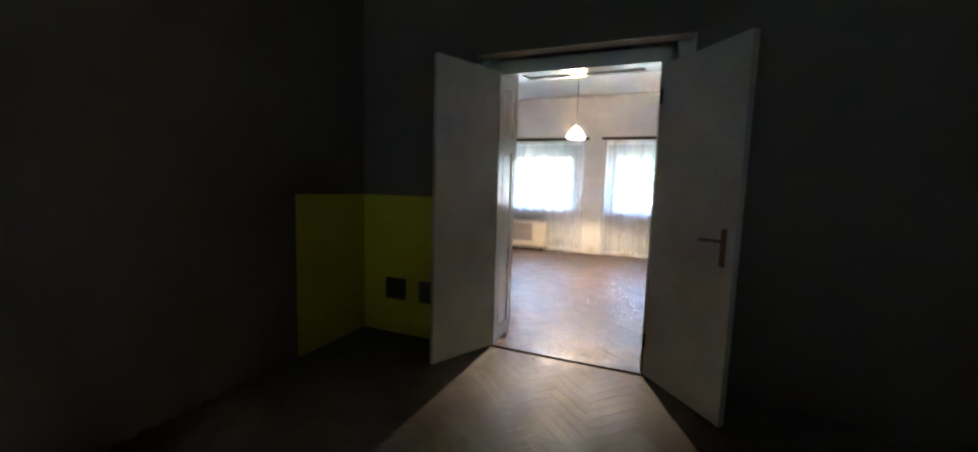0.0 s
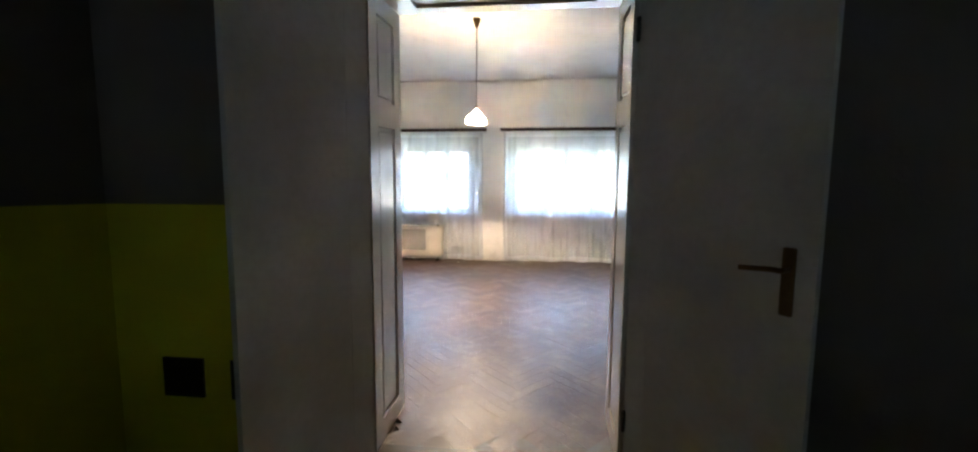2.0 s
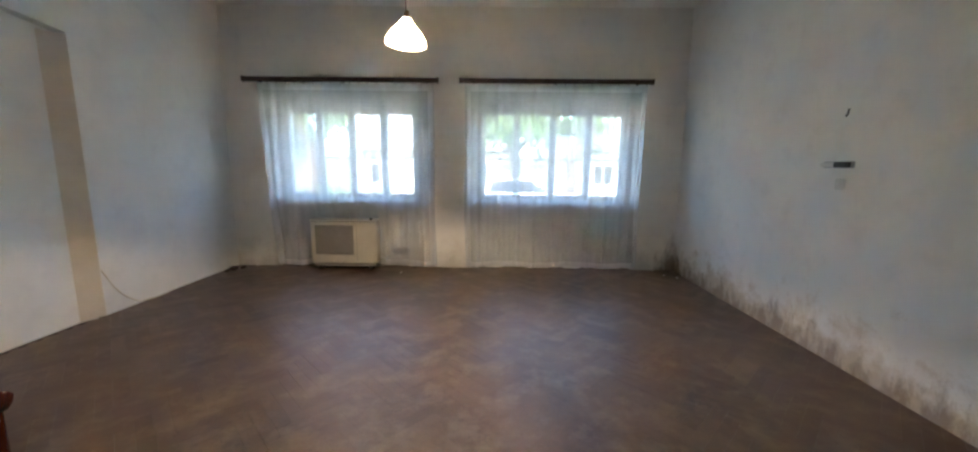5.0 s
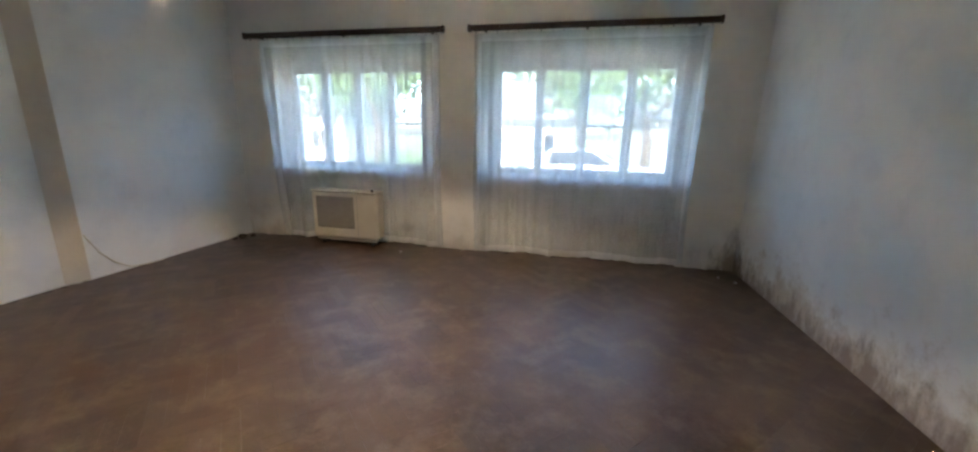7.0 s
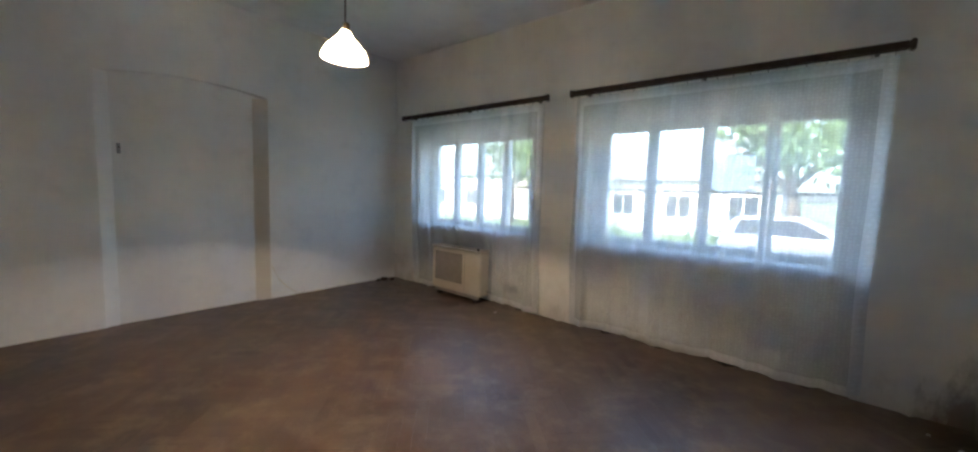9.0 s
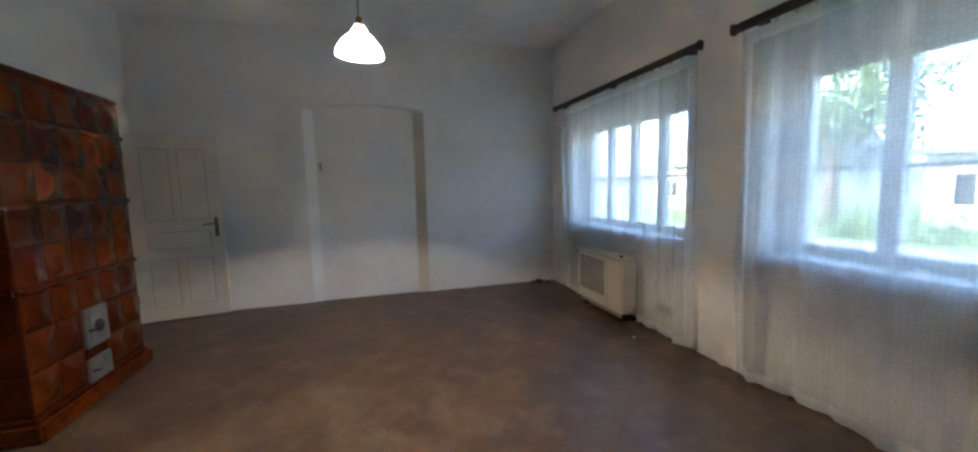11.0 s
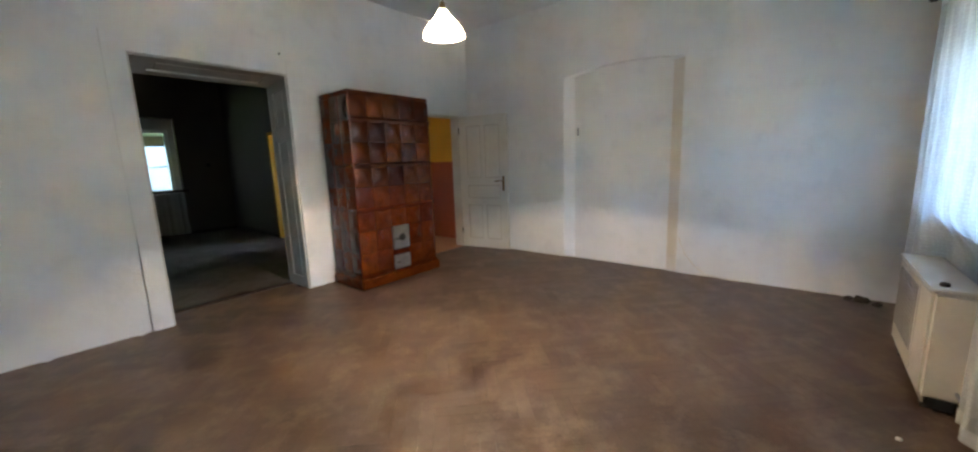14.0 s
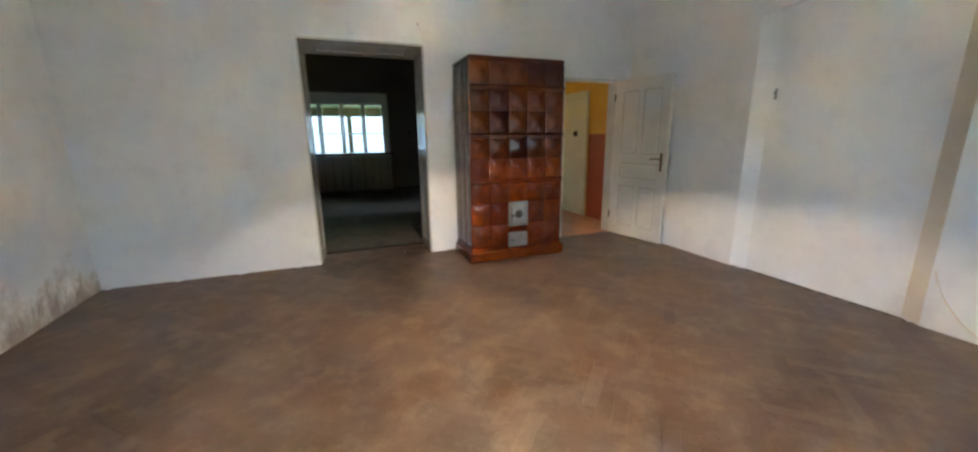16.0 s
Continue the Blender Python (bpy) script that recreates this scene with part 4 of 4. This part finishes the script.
part("sack", bm, M_BAG, bg, "", True)
for (a, b, c, d, e, f2), nm in (((XP + 0.004, XP + 0.02, YF, HD0, 0, 0.07), "baseboard_1"), ((XP, XR - 0.004, YF, YF + 0.018, 0, 0.07), "baseboard_2")):
    structure(nm, soft_box(a, b, c, d, e, f2, 0.004, 1), M_ROD, "dark brown wooden skirting board", "baseboard")


# ---- outdoors ----
def tree(x, y, h, r, seed):
    rng = random.Random(seed)
    ob = thing("tree", pose(x, y, -0.6), "broad leafy green tree beyond the street", "tree", "street trees")
    tr = bmesh.new()
    pts = [(0.03 * h * math.sin(i), 0.02 * h * math.cos(2 * i), h * 0.62 * i / 5) for i in range(6)]
    segs, rings = 8, []
    for i, p in enumerate(pts):
        rr = 0.045 * h * (1 - 0.13 * i)
        rings.append([tr.verts.new((p[0] + rr * math.cos(k * math.pi / 4), p[1] + rr * math.sin(k * math.pi / 4), p[2])) for k in range(segs)])
    for a, b in zip(rings, rings[1:]):
        for k in range(segs):
            tr.faces.new((a[k], a[(k + 1) % segs], b[(k + 1) % segs], b[k]))
    part("trunk", tr, M_BARK, ob)
    for k in range(5):
        a = k * 1.26 + rng.random()
        s = pts[3 + k % 2]
        part("limb", tube([s, (s[0] + 0.3 * r * math.cos(a), s[1] + 0.3 * r * math.sin(a), s[2] + 0.12 * h), (s[0] + 0.7 * r * math.cos(a), s[1] + 0.7 * r * math.sin(a), s[2] + 0.24 * h)], 0.012 * h, 6), M_BARK, ob)
    verts, faces = [], []
    clumps = []
    for k in range(26):
        d = Vector((rng.gauss(0, 1), rng.gauss(0, 1), rng.gauss(0, 0.8))).normalized() * r * rng.uniform(0.3, 1.0)
        clumps.append((d + Vector((0, 0, h * 0.68)), r * rng.uniform(0.25, 0.42)))
    for c, cr in clumps:
        for q in range(75):
            p = c + Vector((rng.gauss(0, 0.5), rng.gauss(0, 0.5), rng.gauss(0, 0.4))) * cr
            e = Euler((rng.uniform(0, 6.3), rng.uniform(0, 6.3), 0)).to_matrix()
            s = rng.uniform(0.10, 0.2)
            base = len(verts)
            verts += [tuple(p + e @ Vector(v)) for v in ((-s, 0, 0), (0, -s * 0.5, 0), (s, 0, 0), (0, s * 0.5, 0))]
            faces.append((base, base + 1, base + 2, base + 3))
    me = bpy.data.meshes.new("crown")
    me.from_pydata(verts, [], faces)
    me.materials.append(M_LEAF)
    cr = new("crown", me)
    cr.parent = ob


structure("ground", boxes((-400, 400, -400, 400, -0.9, -0.6)), M_GRASS, "green grass ground around the house", "ground")
structure("road", boxes((-200, 200, 11.0, 16.5, -0.6, -0.55)), M_ASPHALT, "pale grey asphalt street", "road")
structure("pavement", boxes((-200, 200, 8.6, 11.0, -0.6, -0.45)), M_RENDER, "pale concrete pavement beside the street", "pavement")


def house(x, y, wd, dp, hw, hr, label):
    ob = thing("house", pose(x, y, -0.6), label, "house", "houses across the street")
    part("wall", boxes((-wd / 2, wd / 2, 0, dp, 0, hw)), M_RENDER, ob)
    bm = bmesh.new()
    o = 0.4
    v = [bm.verts.new(c) for c in ((-wd / 2 - o, -o, hw), (wd / 2 + o, -o, hw), (wd / 2 + o, dp + o, hw), (-wd / 2 - o, dp + o, hw), (-wd / 2 - o, dp / 2, hw + hr), (wd / 2 + o, dp / 2, hw + hr))]
    for f in ((0, 1, 5, 4), (2, 3, 4, 5), (0, 4, 3), (1, 2, 5), (0, 3, 2, 1)):
        bm.faces.new([v[i] for i in f])
    roof = part("roof", bm, M_ROOF, ob, "grey sheet roof")
    part("chimney", boxes((wd * 0.2, wd * 0.2 + 0.5, dp / 2, dp / 2 + 0.5, hw + hr * 0.6, hw + hr + 0.7)), M_RENDER, roof)
    n = max(2, int(wd / 3))
    for i in range(n):
        cx = -wd / 2 + wd * (i + 0.5) / n
        win = part("window", boxes((cx - 0.6, cx + 0.6, -0.03, 0.02, 0.9, 2.1)), M_DARKGLASS, ob)
        part("frame", boxes((cx - 0.68, cx - 0.6, -0.05, 0.01, 0.84, 2.16), (cx + 0.6, cx + 0.68, -0.05, 0.01, 0.84, 2.16), (cx - 0.6, cx + 0.6, -0.05, 0.01, 2.1, 2.16), (cx - 0.6, cx + 0.6, -0.05, 0.01, 0.84, 0.9), (cx - 0.03, cx + 0.03, -0.05, 0.01, 0.9, 2.1)), M_WINFRAME, win)


# Eave crosses the pane tops; the roof's depth is added to block sky.
porch = thing("porch", pose(0, YF - 0.4, -0.6), "lean-to porch roof along the back of the house, made deep to block sky light", "porch")
part("roof", boxes((-3.4, 4.2, -4.4, 0, 3.02, 3.14)), M_ROOF, porch)
part("fascia", boxes((-3.4, 4.2, -4.46, -4.4, 2.72, 3.14)), M_BARK, porch)
for px in (-3.3, -0.2, 4.1):
    part("post", boxes((px - 0.07, px + 0.07, -4.4, -4.26, 0, 3.02)), M_BARK, porch)
# Barn added to keep sky light from the back room window.
barn = thing("barn", pose(1.5, -15.5, -0.6), "tall barn added across the back yard to block sky light", "barn")
part("wall", boxes((-9, 9, -6, 0, 0, 4.2)), M_RENDER, barn)
bb = bmesh.new()
bv = [bb.verts.new(c) for c in ((-9.4, 0.4, 4.2), (9.4, 0.4, 4.2), (9.4, -6.4, 4.2), (-9.4, -6.4, 4.2), (-9.4, -3, 7), (9.4, -3, 7))]
for q in ((0, 1, 5, 4), (2, 3, 4, 5), (0, 4, 3), (1, 2, 5), (0, 3, 2, 1)):
    bb.faces.new([bv[i] for i in q])
part("roof", bb, M_ROOF, barn)
scr = thing("window_screen", pose(0.985, 5.245, 1.478), "grey translucent sheet covering part of a window pane", "screen")
part("sheet", boxes((-0.17, 0.17, 0.0, 0.004, 0.0, 0.31)), M_SCREEN, scr)
part("clip", boxes((-0.16, -0.13, -0.004, 0.008, 0.0, 0.02), (0.13, 0.16, -0.004, 0.008, 0.0, 0.02)), M_GREYMETAL, scr)

house(-4.0, 24.0, 9.0, 8.0, 2.9, 2.6, "low white rendered house with grey roof across the street")
house(9.0, 25.0, 8.0, 8.0, 3.0, 2.4, "white bungalow with a grey roof across the street")
house(-20.0, 25.0, 11.0, 8.0, 3.2, 2.8, "long white rendered house with grey roof")
for tx, ty, th_, r_, sd in ((0.9, 20.5, 6.5, 2.4, 1), (-9.5, 20.0, 7.5, 2.8, 2), (4.2, 22.0, 7.0, 2.6, 3), (-13.5, 21.5, 6.5, 2.5, 4), (14.0, 20.0, 7.5, 2.8, 5), (-2.6, 34.5, 9.5, 3.4, 6)):
    tree(tx, ty, th_, r_, sd)


def shrub(x, y, r, seed):
    rng = random.Random(seed)
    ob = thing("shrub", pose(x, y, -0.6), "low rounded green garden shrub", "shrub", "shrubs")
    verts, faces = [], []
    for q in range(500):
        d = Vector((rng.gauss(0, 0.45), rng.gauss(0, 0.4), abs(rng.gauss(0.3, 0.35)))) * r
        e = Euler((rng.uniform(0, 6.3), rng.uniform(0, 6.3), 0)).to_matrix()
        s = rng.uniform(0.05, 0.11)
        base = len(verts)
        verts += [tuple(d + e @ Vector(v)) for v in ((-s, 0, 0), (0, -s * 0.5, 0), (s, 0, 0), (0, s * 0.5, 0))]
        faces.append((base, base + 1, base + 2, base + 3))
    me = bpy.data.meshes.new("leaves")
    me.from_pydata(verts, [], faces)
    me.materials.append(M_LEAF)
    part("stem", tube([(0, 0, 0), (0.02, 0, r * 0.4)], 0.03, 6), M_BARK, ob)
    o = new("leaves", me)
    o.parent = ob


for sx, sy, sr, sd in ((-1.6, 18.3, 1.0, 1), (-5.6, 18.5, 0.9, 2), (-7.5, 18.0, 1.1, 3), (2.6, 18.2, 0.9, 4), (-3.4, 7.6, 0.7, 5)):
    shrub(sx, sy, sr, sd)


def car(x, y, turn):
    ob = thing("parked_car", pose(x, y, -0.55, 0, 0, turn), "dark grey estate car parked across the street", "car")
    side = [(-2.1, 0.3), (-2.15, 0.75), (-2.0, 0.95), (-1.75, 1.45), (-0.2, 1.5), (0.75, 0.98), (1.9, 0.85), (2.15, 0.6), (2.1, 0.3)]
    bm = bmesh.new()
    lo = [bm.verts.new((a, -0.82, b)) for a, b in side]
    hi = [bm.verts.new((a, 0.82, b)) for a, b in side]
    bm.faces.new(lo)
    bm.faces.new(hi[::-1])
    for i in range(len(side)):
        j = (i + 1) % len(side)
        bm.faces.new((lo[i], lo[j], hi[j], hi[i]))
    bmesh.ops.bevel(bm, geom=bm.edges[:], offset=0.06, segments=2, affect="EDGES")
    body = part("body", bm, M_CARPAINT, ob, "", True)
    for s in (-1, 1):
        g = bmesh.new()
        f = [g.verts.new((a, s * 0.825, b)) for a, b in ((-1.75, 0.98), (-1.6, 1.38), (-0.25, 1.42), (0.5, 0.98))]
        h = [g.verts.new((v.co.x, s * 0.815, v.co.z)) for v in f]
        g.faces.new(f)
        g.faces.new(h[::-1])
        for i in range(4):
            g.faces.new((f[i], f[(i + 1) % 4], h[(i + 1) % 4], h[i]))
        part("side_window", g, M_DARKGLASS, body)
        for wx in (-1.3, 1.3):
            wh = part("wheel", tube([(wx, s * 0.68, 0.31), (wx, s * 0.86, 0.31)], 0.31, 20), M_TYRE, ob)
            part("rim", tube([(wx, s * 0.85, 0.31), (wx, s * 0.87, 0.31)], 0.19, 16), M_GREYMETAL, wh)
        part("headlight", soft_box(2.06, 2.14, s * 0.62 - 0.14, s * 0.62 + 0.14, 0.6, 0.76, 0.02, 2), M_WHITEPLASTIC, ob)


car(1.6, 15.4, 0)


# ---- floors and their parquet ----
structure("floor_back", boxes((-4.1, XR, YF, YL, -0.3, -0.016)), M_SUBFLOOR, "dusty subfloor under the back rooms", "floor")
structure("floor_hall", boxes((XH, XP - 0.14, YF, YS, -0.016, 0.0)), M_HALLFLOOR, "reddish-brown painted hall floor", "floor")
floor = structure("floor", boxes((NX, XR, YL, YW + 0.1, -0.3, -0.016)), M_SUBFLOOR, "worn dusty brown oak herringbone parquet floor", "floor")


def herringbone(x0, x1, y0, y1, length=0.38, width=0.076):
    """Centres and turns of herringbone blocks, laid on the diagonal of the room."""
    out = []
    c, s = math.cos(math.pi / 4), math.sin(math.pi / 4)
    n = int(length / width + 0.5)
    reach = int(((x1 - x0) + (y1 - y0)) / width) + 10
    cx, cy = (x0 + x1) / 2, (y0 + y1) / 2
    for i in range(-reach, reach):
        for j in range(-reach // n - 2, reach // n + 3):
            ax, ay = i * width + j * length, i * width - j * length
            for px, py, t in ((ax + length / 2, ay + width / 2, 45), (ax + width / 2 + length * 0 - 0.0, ay + width + length / 2, 135)):
                wx, wy = cx + c * px - s * py, cy + s * px + c * py
                if x0 - 0.12 < wx < x1 + 0.12 and y0 - 0.12 < wy < y1 + 0.12:
                    out.append((wx, wy, t))
    return out


BL, BW = 0.38, 0.076
block = mesh_of("parquet_block", boxes((-BL / 2 + 0.0004, BL / 2 - 0.0004, -BW / 2 + 0.0004, BW / 2 - 0.0004, -0.016, 0.0)), M_PARQUET)


def joined_blocks(name, places, material, parent, rng):
    verts, faces = [], []
    for x, y, t in places:
        m = pose(x, y, rng.uniform(-0.0003, 0.0), 0, 0, t)
        base = len(verts)
        for v in block.vertices:
            verts.append(tuple(m @ v.co))
        faces += [tuple(base + i for i in p.vertices) for p in block.polygons]
    me = bpy.data.meshes.new(name)
    me.from_pydata(verts, [], faces)
    me.materials.append(material)
    ob = new(name, me)
    if parent is not None:
        ob.parent = parent
    return tagged(ob, "", "", "", "stuff")


rng = random.Random(11)
near, rest = [], []
for p in herringbone(XL, XR, YB, YW):
    near.append(p) if -0.75 < p[0] < 1.75 and 1.3 < p[1] < 4.75 and len(near) < 300 else rest.append(p)
for x, y, t in near:
    o = new("parquet_block", block)
    o.parent = floor
    o.matrix_basis = pose(x, y, rng.uniform(-0.0003, 0.0), 0, 0, t)
joined_blocks("parquet_rest", rest, M_PARQUET, floor, rng)
joined_blocks("parquet_doorway", [p for p in herringbone(DD0 + 0.1, DD1 - 0.1, YL + 0.02, YB - 0.1)], M_PARQUET, floor, rng)
joined_blocks("parquet_back", herringbone(XP, XR, YF, YL + 0.04), M_PARQUET_GREY, bpy.data.objects["floor_back"], rng)
